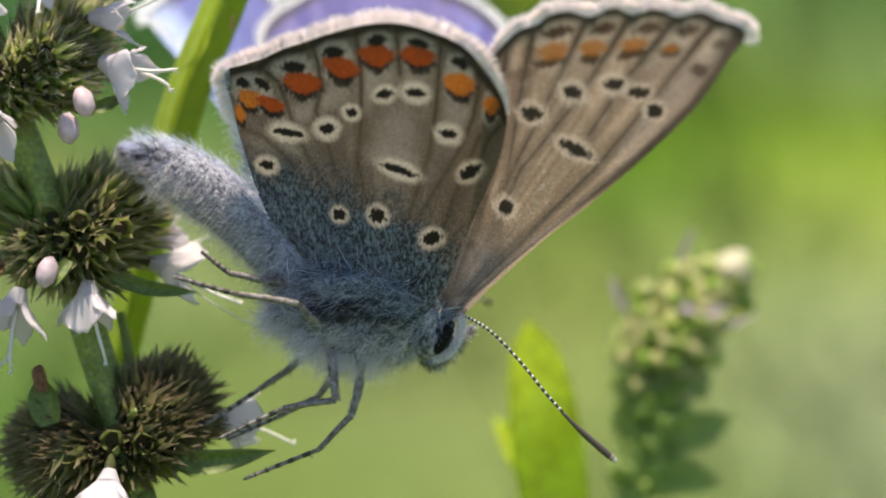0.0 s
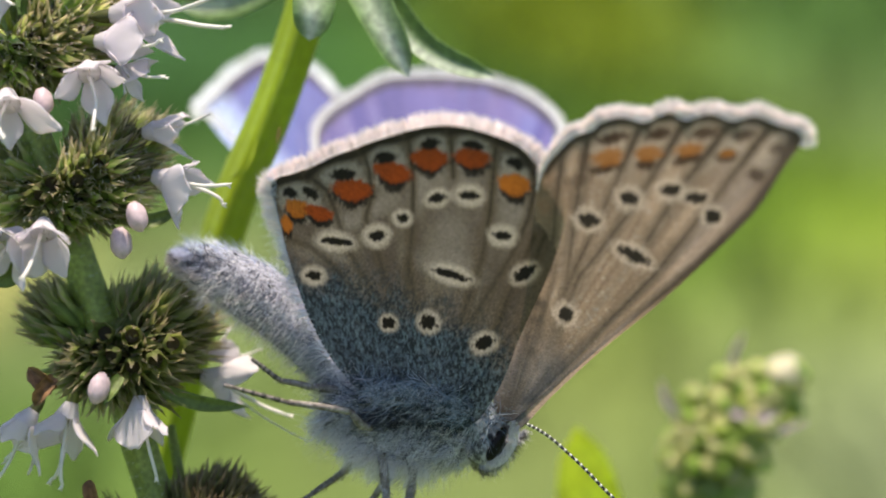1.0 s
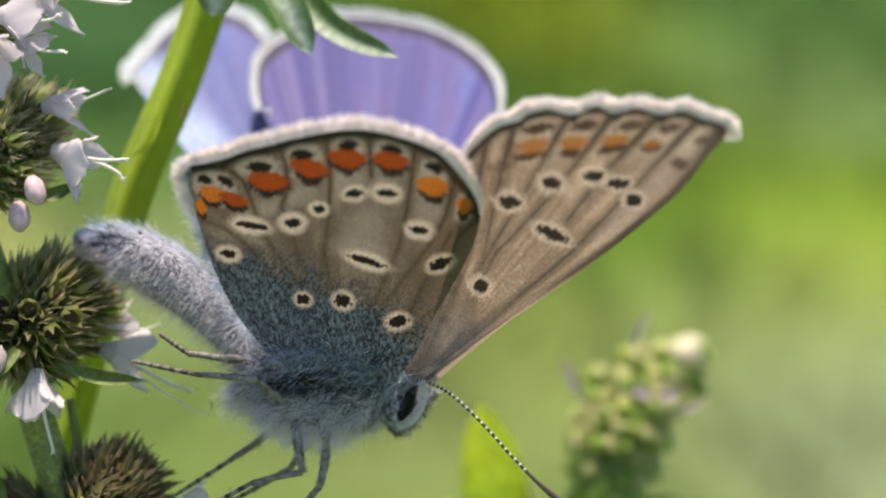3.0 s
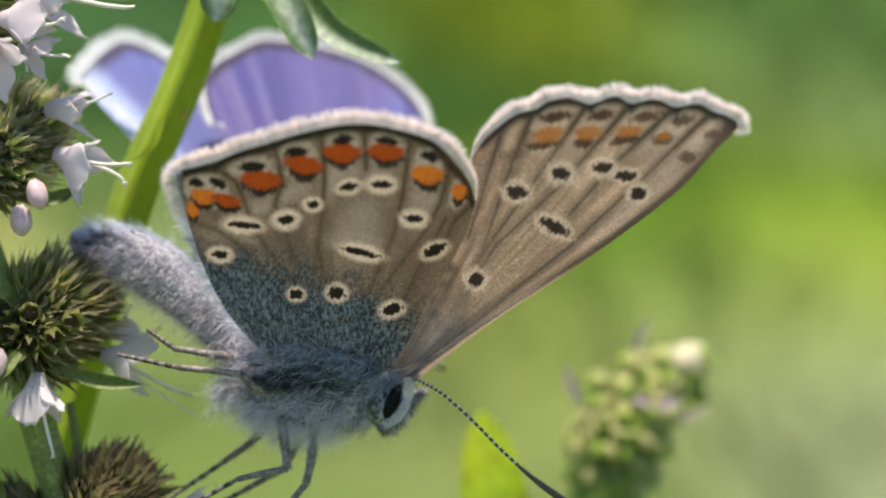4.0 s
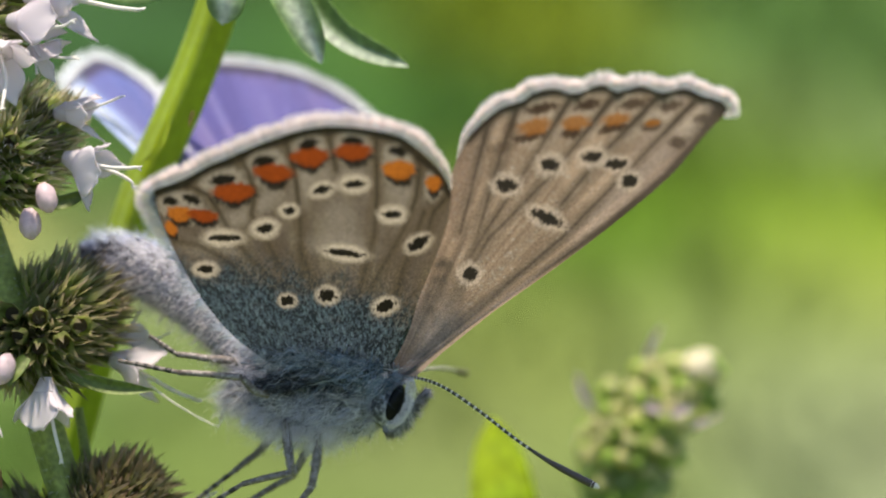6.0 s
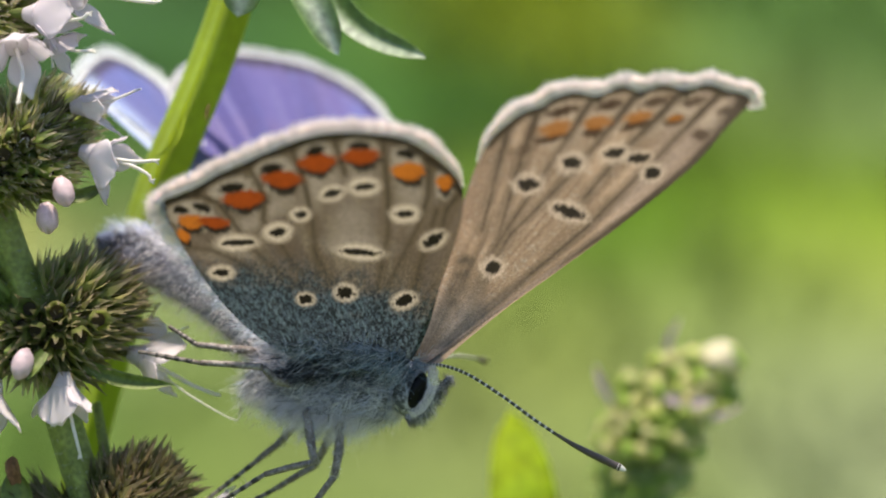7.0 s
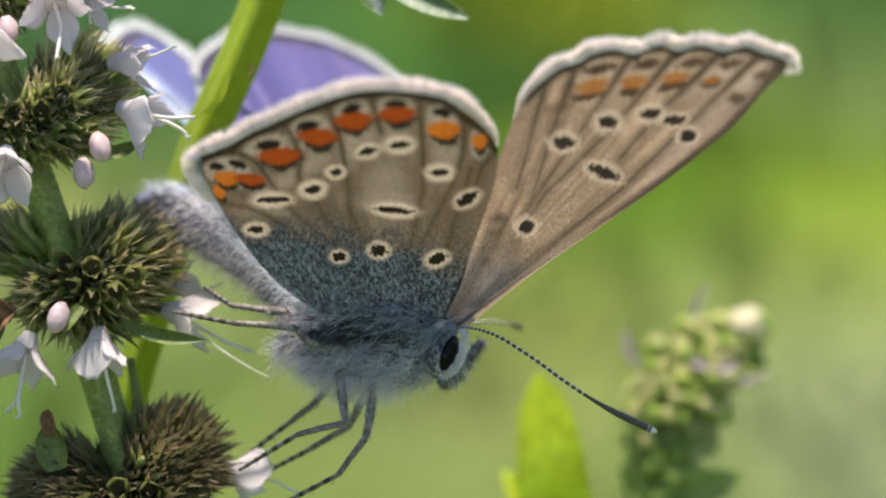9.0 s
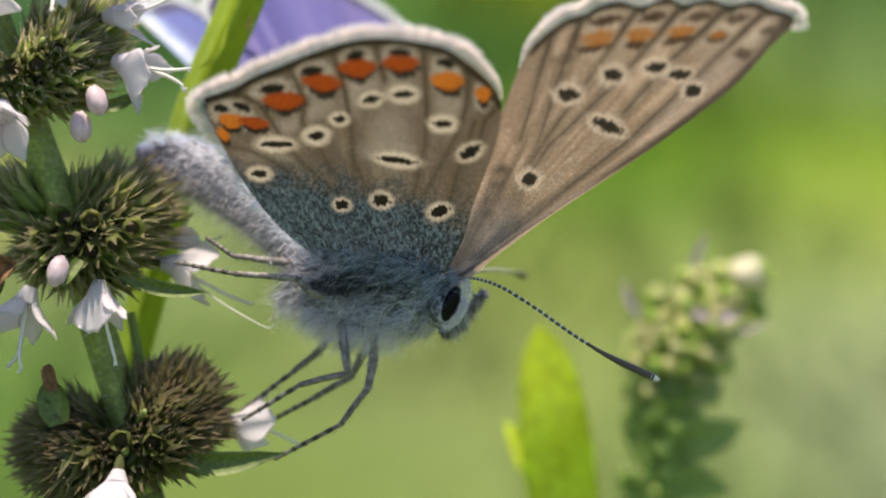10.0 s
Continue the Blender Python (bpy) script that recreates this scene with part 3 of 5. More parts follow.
def make_body():
    rng = np.random.default_rng(11)
    axis = [on_body(430, 632, 0.1), on_body(500, 660, 0), on_body(590, 672, -0.1), on_body(660, 676, -0.2), on_body(700, 682, -0.3)]
    rad = [0.85 * MM, 1.25 * MM, 1.35 * MM, 1.15 * MM, 0.6 * MM]
    thorax = part("thorax", mesh_of("thorax", *tube(axis, rad, 20, 30), SKIN), butterfly, None, "dark thorax under long silvery blue hair")
    silver, blue, dark = (0.62, 0.62, 0.64), (0.26, 0.36, 0.46), (0.10, 0.12, 0.15)
    v, f, c = fur(axis, rad, 11000, 0.80, (-0.85, -0.05, -0.12), ((0.76, 0.75, 0.75), (0.70, 0.70, 0.72), (0.46, 0.48, 0.54), (0.66, 0.68, 0.74), (0.22, 0.25, 0.32), (0.50, 0.55, 0.64), (0.05, 0.055, 0.08), (0.16, 0.20, 0.27), (0.32, 0.41, 0.52)), rng, 0.50, 0.30, 0.46, True, 0.024, 0.40)
    part("fur", mesh_of("fur", v, f, FUR, c, False), thorax, None, "long silvery grey hair")
    v, f, c = fur(axis[:4], rad[:4], 2600, 1.25, (-0.6, -0.1, -0.35), ((0.72, 0.72, 0.72), (0.8, 0.8, 0.8)), rng, 0.25, 0.45, 0.5, False, 0.011)
    part("fur", mesh_of("fur", v, f, FUR, c, False), thorax, None, "fine long pale hair")
    top = [on_body(470, 612, -0.9), on_body(560, 612, -1.3), on_body(640, 622, -1.4), on_body(710, 640, -1.2)]
    v, f, c = fur(top, [0.45 * MM, 0.55 * MM, 0.55 * MM, 0.25 * MM], 2600, 0.85, (-0.15, -0.15, 0.35), (blue, (0.20, 0.31, 0.42), (0.40, 0.47, 0.52), dark), rng)
    part("collar", mesh_of("collar", v, f, FUR, c, False), thorax, None, "blue-grey hair at the wing roots")
    v, f, c = fur(top, [0.6 * MM, 0.75 * MM, 0.7 * MM, 0.3 * MM], 1300, 1.15, (-0.75, -0.25, -0.25), ((0.52, 0.60, 0.68), (0.30, 0.40, 0.50), (0.70, 0.74, 0.80), (0.04, 0.05, 0.07)), rng, 0.34, 0.28, 0.5, False, 0.026)
    part("fur", mesh_of("fur", v, f, FUR, c, False), thorax, None, "long flowing blue-grey strands")
    v, f, c = fur(axis, [r * 1.05 for r in rad], 2600, 0.95, (-0.95, -0.2, -0.10), ((0.86, 0.87, 0.90), (0.88, 0.88, 0.88), (0.62, 0.68, 0.78), (0.02, 0.025, 0.035)), rng, 0.65, 0.22, 0.36, False, 0.028)
    part("fur", mesh_of("fur", v, f, FUR, c, False), thorax, None, "wavy silver locks")
    dusk = [on_body(478, 650, -1.35), on_body(520, 648, -1.5), on_body(570, 640, -1.6), on_body(640, 640, -1.5)]
    v, f, c = fur(dusk, [0.20 * MM, 0.28 * MM, 0.24 * MM, 0.15 * MM], 3800, 0.55, (-0.7, -0.15, -0.05), ((0.03, 0.03, 0.04), (0.05, 0.055, 0.07), (0.22, 0.25, 0.30)), rng, 0.3, 0.3, 0.3)
    part("fur", mesh_of("fur", v, f, FUR, c, False), thorax, None, "black hair patch above the legs")
    curls = [on_body(465, 606, -2.05), on_body(530, 604, -2.2), on_body(600, 612, -2.2), on_body(660, 622, -2.0)]
    v, f, c = fur(curls, [0.16 * MM, 0.24 * MM, 0.24 * MM, 0.12 * MM], 900, 0.42, (-0.35, -0.25, -0.15), ((0.48, 0.54, 0.62), (0.36, 0.43, 0.52), (0.66, 0.69, 0.73), (0.16, 0.20, 0.26)), rng, 0.75, 0.35, 0.34, False, 0.016)
    part("fur", mesh_of("fur", v, f, FUR, c, False), thorax, None, "curly pale hair over the wing roots")
    belly = [on_body(455, 690, -0.9), on_body(500, 725, -0.9), on_body(560, 742, -0.9), on_body(620, 735, -0.9)]
    v, f, c = fur(belly, [0.25 * MM, 0.35 * MM, 0.35 * MM, 0.2 * MM], 2200, 0.75, (-0.55, -0.1, -0.55), ((0.80, 0.79, 0.80), (0.70, 0.70, 0.74), (0.86, 0.84, 0.83)), rng, 0.25, 0.3, 0.4, False, 0.014)
    part("fur", mesh_of("fur", v, f, FUR, c, False), thorax, None, "soft whitish breast hair")
    tail = [on_body(162, 410, 1.4), on_body(182, 416, 1.35), on_body(232, 430, 1.2), on_body(308, 466, 0.9), on_body(390, 528, 0.5), on_body(480, 625, 0.1)]
    trad = [0.12 * MM, 0.50 * MM, 0.92 * MM, 1.08 * MM, 0.98 * MM, 0.85 * MM]
    abdomen = part("abdomen", mesh_of("abdomen", *tube(tail, trad, 20, 40), ABDOMEN), butterfly, None, "grey abdomen with blue-white hair")
    v, f, c = fur(tail, trad, 17000, 0.34, (-0.8, -0.05, 0.10), ((0.58, 0.55, 0.53), (0.56, 0.53, 0.52), (0.52, 0.50, 0.52), (0.50, 0.50, 0.54), (0.48, 0.49, 0.56), (0.58, 0.60, 0.70), (0.66, 0.71, 0.84), (0.68, 0.75, 0.90)), rng, 0.24, 0.20, 0.20, True, 0.016, 1.15)
    part("fur", mesh_of("fur", v, f, FUR, c, False), abdomen, None, "short blue-white hair")
    v, f, c = fur(tail[2:] + [on_body(540, 680, -0.1)], [0.85 * MM, 0.98 * MM, 0.9 * MM, 0.95 * MM, 1.1 * MM], 5200, 0.85, (-0.45, -0.1, -0.55), ((0.84, 0.80, 0.77), (0.78, 0.75, 0.73), (0.7, 0.69, 0.69)), rng, 0.15, 0.4, 0.4, False, 0.011)
    part("belly_hair", mesh_of("belly_hair", v, f, FUR, c, False), abdomen, None, "long whitish belly hair")
    back = [q + Vector((0, -0.25 * MM, 0.78 * r)) for q, r in zip(tail[1:5], trad[1:5])]
    v, f, c = fur(back, [0.22 * MM, 0.3 * MM, 0.35 * MM, 0.35 * MM], 1200, 0.62, (-0.75, -0.1, 0.40), ((0.62, 0.72, 0.90), (0.80, 0.85, 0.90), (0.60, 0.67, 0.82), (0.86, 0.88, 0.90)), rng, 0.25, 0.3, 0.2, False, 0.014)
    part("fur", mesh_of("fur", v, f, FUR, c, False), abdomen, None, "pale blue hair crest")
    # head with one eye on each side, palps
    hx = (Vector((0.80, 0, -0.6)), Vector((0, 1, 0)), Vector((0.6, 0, 0.8)))
    head = part("head", mesh_of("head", *blob(on_body(700, 690, -0.6), hx, (0.85 * MM, 0.95 * MM, 0.80 * MM)), SKIN), butterfly)
    ex = (Vector((0.35, -0.1, 0.93)).normalized(), Vector((0.80, -0.55, -0.28)).normalized(), Vector((0.5, 0.83, -0.1)).normalized())
    for d in (-1.55, 0.55):
        eye = part("eye", mesh_of("eye", *blob(on_body(711, 684, d), ex, (0.66 * MM, 0.23 * MM, 0.33 * MM), 18, 28), EYE), head, None, "glossy black eye")
    rim = [on_body(716, 681, -1.45) + ex[0] * (0.84 * MM * math.cos(a)) + ex[1] * (0.44 * MM * math.sin(a)) for a in np.linspace(0.2, math.pi * 1.05, 10)]
    v, f, c = fur(rim, [0.110 * MM] * 3, 3000, 0.11, (0.3, -0.1, 0.0), ((0.9, 0.9, 0.9), (0.84, 0.84, 0.86)), rng)
    part("eye_rim", mesh_of("eye_rim", v, f, FRINGE, c, False), head, None, "white hair rim round the eye")
    rim = [on_body(716, 681, -1.2) + ex[0] * (0.80 * MM * math.cos(a)) + ex[1] * (0.46 * MM * math.sin(a)) for a in np.linspace(math.pi * 1.1, math.pi * 1.9, 10)]
    v, f, c = fur(rim, [0.12 * MM] * 3, 1600, 0.30, (-0.7, -0.1, 0.1), ((0.66, 0.68, 0.70), (0.40, 0.46, 0.52), (0.55, 0.56, 0.58)), rng)
    part("cheek_hair", mesh_of("cheek_hair", v, f, FUR, c, False), head)
    for d in (-1.0, 0.2):
        line = [on_body(690, 730, d), on_body(715, 728, d - 0.15), on_body(738, 700, d - 0.2), on_body(752, 678, d - 0.1), on_body(766, 660, d)]
        palp = part("palp", mesh_of("palp", *tube(line, [0.14 * MM, 0.17 * MM, 0.14 * MM, 0.08 * MM, 0.05 * MM], 8, 14), SKIN), head, None, "hairy dark palp")
        v, f, c = fur(line, [0.14 * MM, 0.16 * MM, 0.12 * MM, 0.06 * MM, 0.03 * MM], 900, 0.36, (0.35, 0, -0.45), ((0.62, 0.62, 0.62), (0.42, 0.42, 0.44), (0.03, 0.03, 0.03), (0.05, 0.05, 0.05)), rng)
        part("bristles", mesh_of("bristles", v, f, FUR, c, False), palp)
    # legs: upper piece, shin, foot
    legs = (((485, 668, -1.5), (462, 660, -1.9), (441, 638, -2.1), (330, 628, -2.1), (222, 606, -1.8)),
            ((440, 612, -0.5), (405, 606, -0.9), (380, 604, -1.2), (325, 596, -1.2), (276, 562, -1.0)),
            ((515, 715, -1.0), (521, 760, -1.3), (527, 806, -1.5), (440, 826, -1.2), (335, 888, -0.8)),
            ((575, 735, -0.9), (571, 785, -1.1), (562, 832, -1.2), (512, 897, -1.0), (392, 958, -0.4)),
            ((500, 730, 0.7), (480, 755, 0.9), (462, 774, 1.0), (425, 802, 1.0), (330, 872, 0.9)),
            ((560, 745, 0.8), (545, 780, 0.9), (528, 812, 1.0), (460, 850, 1.0), (372, 895, 0.9)))
    made = []
    for k, j in enumerate(legs):
        hip = on_body(*j[0])
        p = [on_body(*q) - hip for q in j]
        thick = 0.165 if k in (2, 3) else 0.15
        leg = part("leg", mesh_of("leg", *tube(p[:3], [thick * MM, thick * MM, thick * 0.7 * MM], 8, 12), LEG), butterfly, Matrix.Translation(hip), "slender grey leg with dark bands")
        part("shin", mesh_of("shin", *tube([p[2], (p[2] + p[3]) / 2 + Vector((0, 0, 0.02 * MM)), p[3]], [0.12 * MM, 0.115 * MM, 0.10 * MM], 8, 12), LEG), leg)
        part("foot", mesh_of("foot", *tube([p[3], (p[3] + p[4]) / 2, p[4]], [0.082 * MM, 0.078 * MM, 0.06 * MM], 8, 14), LEG), leg, None, "grey foot with black bands")
        for w in (0.12, 0.34, 0.52, 0.68, 0.84, 0.97):
            q = p[3].lerp(p[4], w)
            part("foot_band", mesh_of("foot_band", *tube([q, q.lerp(p[4], 0.05), q.lerp(p[4], 0.11)], [0.090 * MM, 0.092 * MM, 0.085 * MM], 8, 4), ANTENNA_DARK), leg)
        v, f, c = fur(p[:3], [thick * 0.9 * MM] * 3, 300 if k in (2, 3) else 130, 0.17, (0, 0, -0.4), (silver, (0.45, 0.45, 0.48), (0.3, 0.3, 0.33), (0.05, 0.05, 0.06)), rng)
        part("leg_hair", mesh_of("leg_hair", v, f, FUR, c, False), leg)
        v, f, c = fur([p[2], p[3], p[4]], [0.09 * MM] * 3, 70, 0.16, (-0.3, 0, -0.3), ((0.05, 0.05, 0.05), (0.2, 0.2, 0.2)), rng)
        part("spines", mesh_of("spines", v, f, FUR, c, False), leg)
        made.append(leg)
    return made[4]


def make_antenna(points, label):
    """A banded feeler under the butterfly, its origin at its root."""
    root = on_body(*points[0])
    line = smooth_line([on_body(*q) - root for q in points], 109)
    def piece(a, b, r):
        return tube([Vector(q) for q in line[a:b + 1]], r, 8, max(3, b - a + 1))
    line_all = piece(0, 81, [0.048 * MM, 0.052 * MM, 0.055 * MM])
    light = join(*[piece(i, i + 1, [0.056 * MM, 0.056 * MM]) for i in range(0, 81, 3)])
    antenna = part("antenna", mesh_of("antenna", *line_all, ANTENNA_DARK), butterfly, Matrix.Translation(root), label)
    part("banding", mesh_of("banding", *light, ANTENNA_LIGHT), antenna, None, "white antenna bands")
    part("club", mesh_of("club", *piece(81, 106, [0.058 * MM, 0.08 * MM, 0.115 * MM, 0.13 * MM, 0.125 * MM]), CLUB), antenna, None, "dark brown club with pale tip")
    part("club_tip", mesh_of("club_tip", *piece(105, 108, [0.128 * MM, 0.11 * MM, 0.03 * MM]), ANTENNA_LIGHT), antenna)
    return antenna


lifted_leg = make_body()


def make_margin_hair():
    """Long pale hairs on the inner margin of the near hindwing."""
    rng = np.random.default_rng(13)
    root = at(640, 640, -1.2)
    line = [at(u, v, -1.2 - 0.75 * (640 - v) * 0.02) - root for u, v in ((298, 296), (303, 330), (318, 375), (340, 425), (372, 485), (425, 555), (480, 605))]
    v, f, c = fur(line, [0.05 * MM] * 5, 2600, 0.62, (-0.75, 0.25, 0.30), ((0.80, 0.82, 0.86), (0.64, 0.70, 0.78), (0.84, 0.84, 0.84), (0.5, 0.52, 0.56)), rng, 0.25, 0.25, 0.3, False, 0.016)
    part("fur", mesh_of("fur", v, f, FUR, c, False), near_hindwing, None, "long white hair on the inner wing margin")


make_margin_hair()
near_antenna = make_antenna(((722, 640, -1.3), (755, 642, -1.6), (800, 660, -1.9), (860, 702, -2.2), (920, 750, -2.4), (985, 795, -2.6), (1069, 841, -2.8)), "black and white banded antenna with dark club")
far_antenna = make_antenna(((716, 636, 0.6), (740, 630, 1.6), (765, 625, 2.8), (785, 624, 4.0), (805, 627, 5.2), (818, 630, 6.2), (830, 634, 7.2)), "thin banded antenna behind the head")


# ---- the flowering mint ----
def calyx_mesh(seed, shade=1.0, old=0.0):
    """A slim ribbed green cup with a dark throat and five long thin teeth, 1 unit long along z."""
    rng = np.random.default_rng(seed)
    sides = 10
    prof = ((0.0, 0.04), (0.14, 0.11), (0.32, 0.16), (0.50, 0.17), (0.60, 0.155))
    v, c, f = [], [], []
    for z, r in prof:
        for j in range(sides):
            a = 2 * math.pi * j / sides
            k = r * (1 + 0.08 * (-1) ** j)
            v.append((k * math.cos(a), k * math.sin(a), z))
            g = np.array((0.38, 0.54, 0.10) if z < 0.4 else (0.31, 0.42, 0.09))
            c.append((g * (1 - old) + np.array((0.22, 0.20, 0.07)) * old) * shade * (1.0 if j % 2 else 0.62))
    for i in range(len(prof) - 1):
        for j in range(sides):
            f.append((i * sides + j, i * sides + (j + 1) % sides, (i + 1) * sides + (j + 1) % sides, (i + 1) * sides + j))
    top = (len(prof) - 1) * sides
    throat = len(v)
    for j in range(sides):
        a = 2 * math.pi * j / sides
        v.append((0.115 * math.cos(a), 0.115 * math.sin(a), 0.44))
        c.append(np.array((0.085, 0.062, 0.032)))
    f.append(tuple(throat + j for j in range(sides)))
    for j in range(0, sides, 2):
        a = 2 * math.pi * (j + 1) / sides + rng.uniform(-0.12, 0.12)
        flare, long = rng.uniform(0.10, 0.24), rng.uniform(0.98, 1.22)
        tip = (np.array((0.46, 0.36, 0.29)) * (1 - old) + np.array((0.13, 0.08, 0.05)) * old) * shade
        mid = (np.array((0.36, 0.38, 0.14)) * (1 - old) + np.array((0.16, 0.135, 0.06)) * old) * shade
        k = len(v)
        for h, w, r in ((0.76, 0.048, 0.165), (0.90, 0.024, 0.5 * (0.165 + flare))):
            for e in (-w, w):
                v.append((r * math.cos(a) - e * math.sin(a), r * math.sin(a) + e * math.cos(a), h * (0.6 + 0.4 * long)))
                c.append(mid if h < 0.9 else 0.5 * (mid + tip))
        v.append((flare * math.cos(a), flare * math.sin(a), long))
        c.append(tip)
        p0, p1, p2 = top + j, top + (j + 1) % sides, top + (j + 2) % sides
        f += [(p0, p1, k), (p1, p2, k + 1), (p1, k + 1, k), (k, k + 1, k + 3, k + 2), (k + 2, k + 3, k + 4)]
    return mesh_of("calyx", v, f, CALYX, np.array(c))


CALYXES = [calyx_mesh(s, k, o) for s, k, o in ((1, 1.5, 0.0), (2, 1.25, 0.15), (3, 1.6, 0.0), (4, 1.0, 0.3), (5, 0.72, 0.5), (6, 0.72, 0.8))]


def petal_mesh(seed, long=1.0, wide=0.62, curl=0.35):
    """A rounded, cupped lobe with thickness and a wavy rim, growing along z from the origin."""
    rng = np.random.default_rng(seed)
    ph = rng.uniform(0, 6.28, 3)
    rows, cols = 11, 11
    v, f = [], []
    for layer in (0, 1):
        for i in range(rows):
            t = i / (rows - 1)
            half = wide * 0.5 * math.sqrt(max(0.06, 1 - ((t - 0.5) / 0.56) ** 2)) * (1.0 if t > 0.5 else 0.74 + 0.52 * t)
            for j in range(cols):
                q = j / (cols - 1) * 2 - 1
                x = q * half
                notch = (0.05 * math.cos(q * 3 + ph[0]) + 0.02 * math.sin(q * 8 + ph[1])) * t**3
                z = long * (t - 0.22 * t**3 * q * q + notch)
                y = -curl * long * t * t + 0.16 * q * q * half * 2 * (1 - t) + 0.035 * math.sin(3 * q + 3 * t + ph[1]) * t + 0.02 * math.sin(6 * q + 4 * t + ph[2]) * t * t + layer * 0.03 * long
                v.append((x, y, z))
    n = rows * cols
    for i in range(rows - 1):
        for j in range(cols - 1):
            a = i * cols + j
            f.append((a, a + 1, a + cols + 1, a + cols))
            f.append((n + a, n + a + cols, n + a + cols + 1, n + a + 1))
    ring = [j for j in range(cols)] + [i * cols + cols - 1 for i in range(1, rows)] + [(rows - 1) * cols + j for j in range(cols - 2, -1, -1)] + [i * cols for i in range(rows - 2, 0, -1)]
    for a, b in zip(ring, ring[1:] + ring[:1]):
        f.append((a, n + a, n + b, b))
    return mesh_of("petal", v, f, PETAL)


PETALS = [petal_mesh(1, 0.95, 1.05, -0.10), petal_mesh(2, 1.0, 0.70, 0.14), petal_mesh(3, 1.15, 0.76, 0.10), petal_mesh(4, 1.0, 0.70, 0.12)]
TUBE = mesh_of("corolla_tube", *tube([Vector((0, 0, -0.12)), Vector((0, 0, 0.05)), Vector((0, 0.01, 0.24))], [0.15, 0.22, 0.30], 16, 10), PETAL)


def flower(parent, place, way, size, spin=0.0, stamens=2, spread=0.55, seed=1):
    """A small two-lipped white flower: tube, four lobes, long stamens. size: the tube's length in metres."""
    rng = np.random.default_rng(seed)
    ob = part("flower", TUBE, parent, aim(place, way, size, spin), "white four-lobed mint flower")
    part("calyx", CALYXES[(5, 4, 5)[seed % 3]], ob, aim((0, 0, -0.52), (0, 0, 1), 0.76, seed * 40))
    for k in range(4):
        a = k * 90 + rng.uniform(-8, 8)
        big = (1.05 if k == 0 else 0.9) * rng.uniform(0.88, 1.15)
        lean = spread * (85 if k else 55) + rng.uniform(-10, 14)
        m = Matrix.Rotation(radians(a), 4, "Z") @ Matrix.Translation((0, 0.25, 0.16)) @ Matrix.Rotation(radians(-lean), 4, "X") @ Matrix.Rotation(radians(180), 4, "Z") @ Matrix.Scale(big, 4)
        part("petal", PETALS[k], ob, m)
    for k in range(stamens):
        a = rng.uniform(0, 6.28)
        end = Vector((0.35 * math.cos(a), 0.35 * math.sin(a), 1.5 + 0.6 * rng.random()))
        line = [Vector((0.05 * math.cos(a), 0.05 * math.sin(a), 0.3)), Vector((0.22 * math.cos(a + 0.6), 0.22 * math.sin(a + 0.6), 1.0)), Vector((0.30 * math.cos(a + 0.3), 0.30 * math.sin(a + 0.3), 1.45)), end]
        st = mesh_of("stamen", *join(tube(line, [0.048, 0.042, 0.038], 6, 12), tube([end, end + Vector((0.03, 0.01, 0.08)), end + Vector((0.07, 0.02, 0.12))], [0.036, 0.028, 0.014], 6, 5), tube([end, end + Vector((-0.02, 0.01, 0.08)), end + Vector((-0.05, 0.01, 0.13))], [0.036, 0.028, 0.014], 6, 5)), STAMEN)
        part("stamen", st, ob, None, "white stamen")
    return ob


def leaf_mesh(points, width, mat, fold=0.25, rows=22, cols=9, teeth=0.0, thick=0.05, face=(0, -1, 0), blunt=0.5, sky_gloss=None):
    """A leaf blade along a line: pointed, folded along its midrib, with thickness. width in millimetres."""
    line = smooth_line(points, rows)
    ahead = np.gradient(line, axis=0)
    ahead /= np.linalg.norm(ahead, axis=1)[:, None]
    side = np.cross(ahead, np.asarray(face, float))
    side /= np.linalg.norm(side, axis=1)[:, None] + 1e-9
    up = np.cross(side, ahead)
    v, f, c = [], [], []
    for layer in (0, 1):
        for i in range(rows):
            t = i / (rows - 1)
            half = 0.5 * width * MM * max(0.02, (math.sin(math.pi * min(1.0, 0.12 + 0.88 * t)) ** blunt) * (1 - t ** (8 if blunt > 0.4 else 20)))
            half *= 1 + teeth * (1 if i % 2 else -1)
            for j in range(cols):
                q = j / (cols - 1) * 2 - 1
                y = fold * half * abs(q) ** 1.3
                v.append(line[i] + side[i] * (q * half) + up[i] * (y - layer * thick * MM))
                if sky_gloss is not None:
                    # sky shine painted as a pale streak on the front; the tip is whitish
                    pale = (1 - layer) * math.exp(-((q - sky_gloss) / 0.55) ** 2) * (0.75 + 0.25 * math.sin(9 * t + 3 * q)) + 0.8 * max(0.0, t - 0.93) / 0.07
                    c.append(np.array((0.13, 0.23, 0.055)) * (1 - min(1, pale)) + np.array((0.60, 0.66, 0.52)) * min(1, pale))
    n = rows * cols
    for i in range(rows - 1):
        for j in range(cols - 1):
            a = i * cols + j
            f.append((a, a + cols, a + cols + 1, a + 1))
            f.append((n + a, n + a + 1, n + a + cols + 1, n + a + cols))
        for a in (i * cols, i * cols + cols - 1):
            f.append((a, n + a, n + a + cols, a + cols))
    return mesh_of("leaf", v, f, mat, np.array(c) if c else None)


def ground_below(q):
    """The place on the ground under a point of the plan, in the plan's axes."""
    w = P @ q
    return P_BACK @ Vector((w.x, w.y, 0.0))


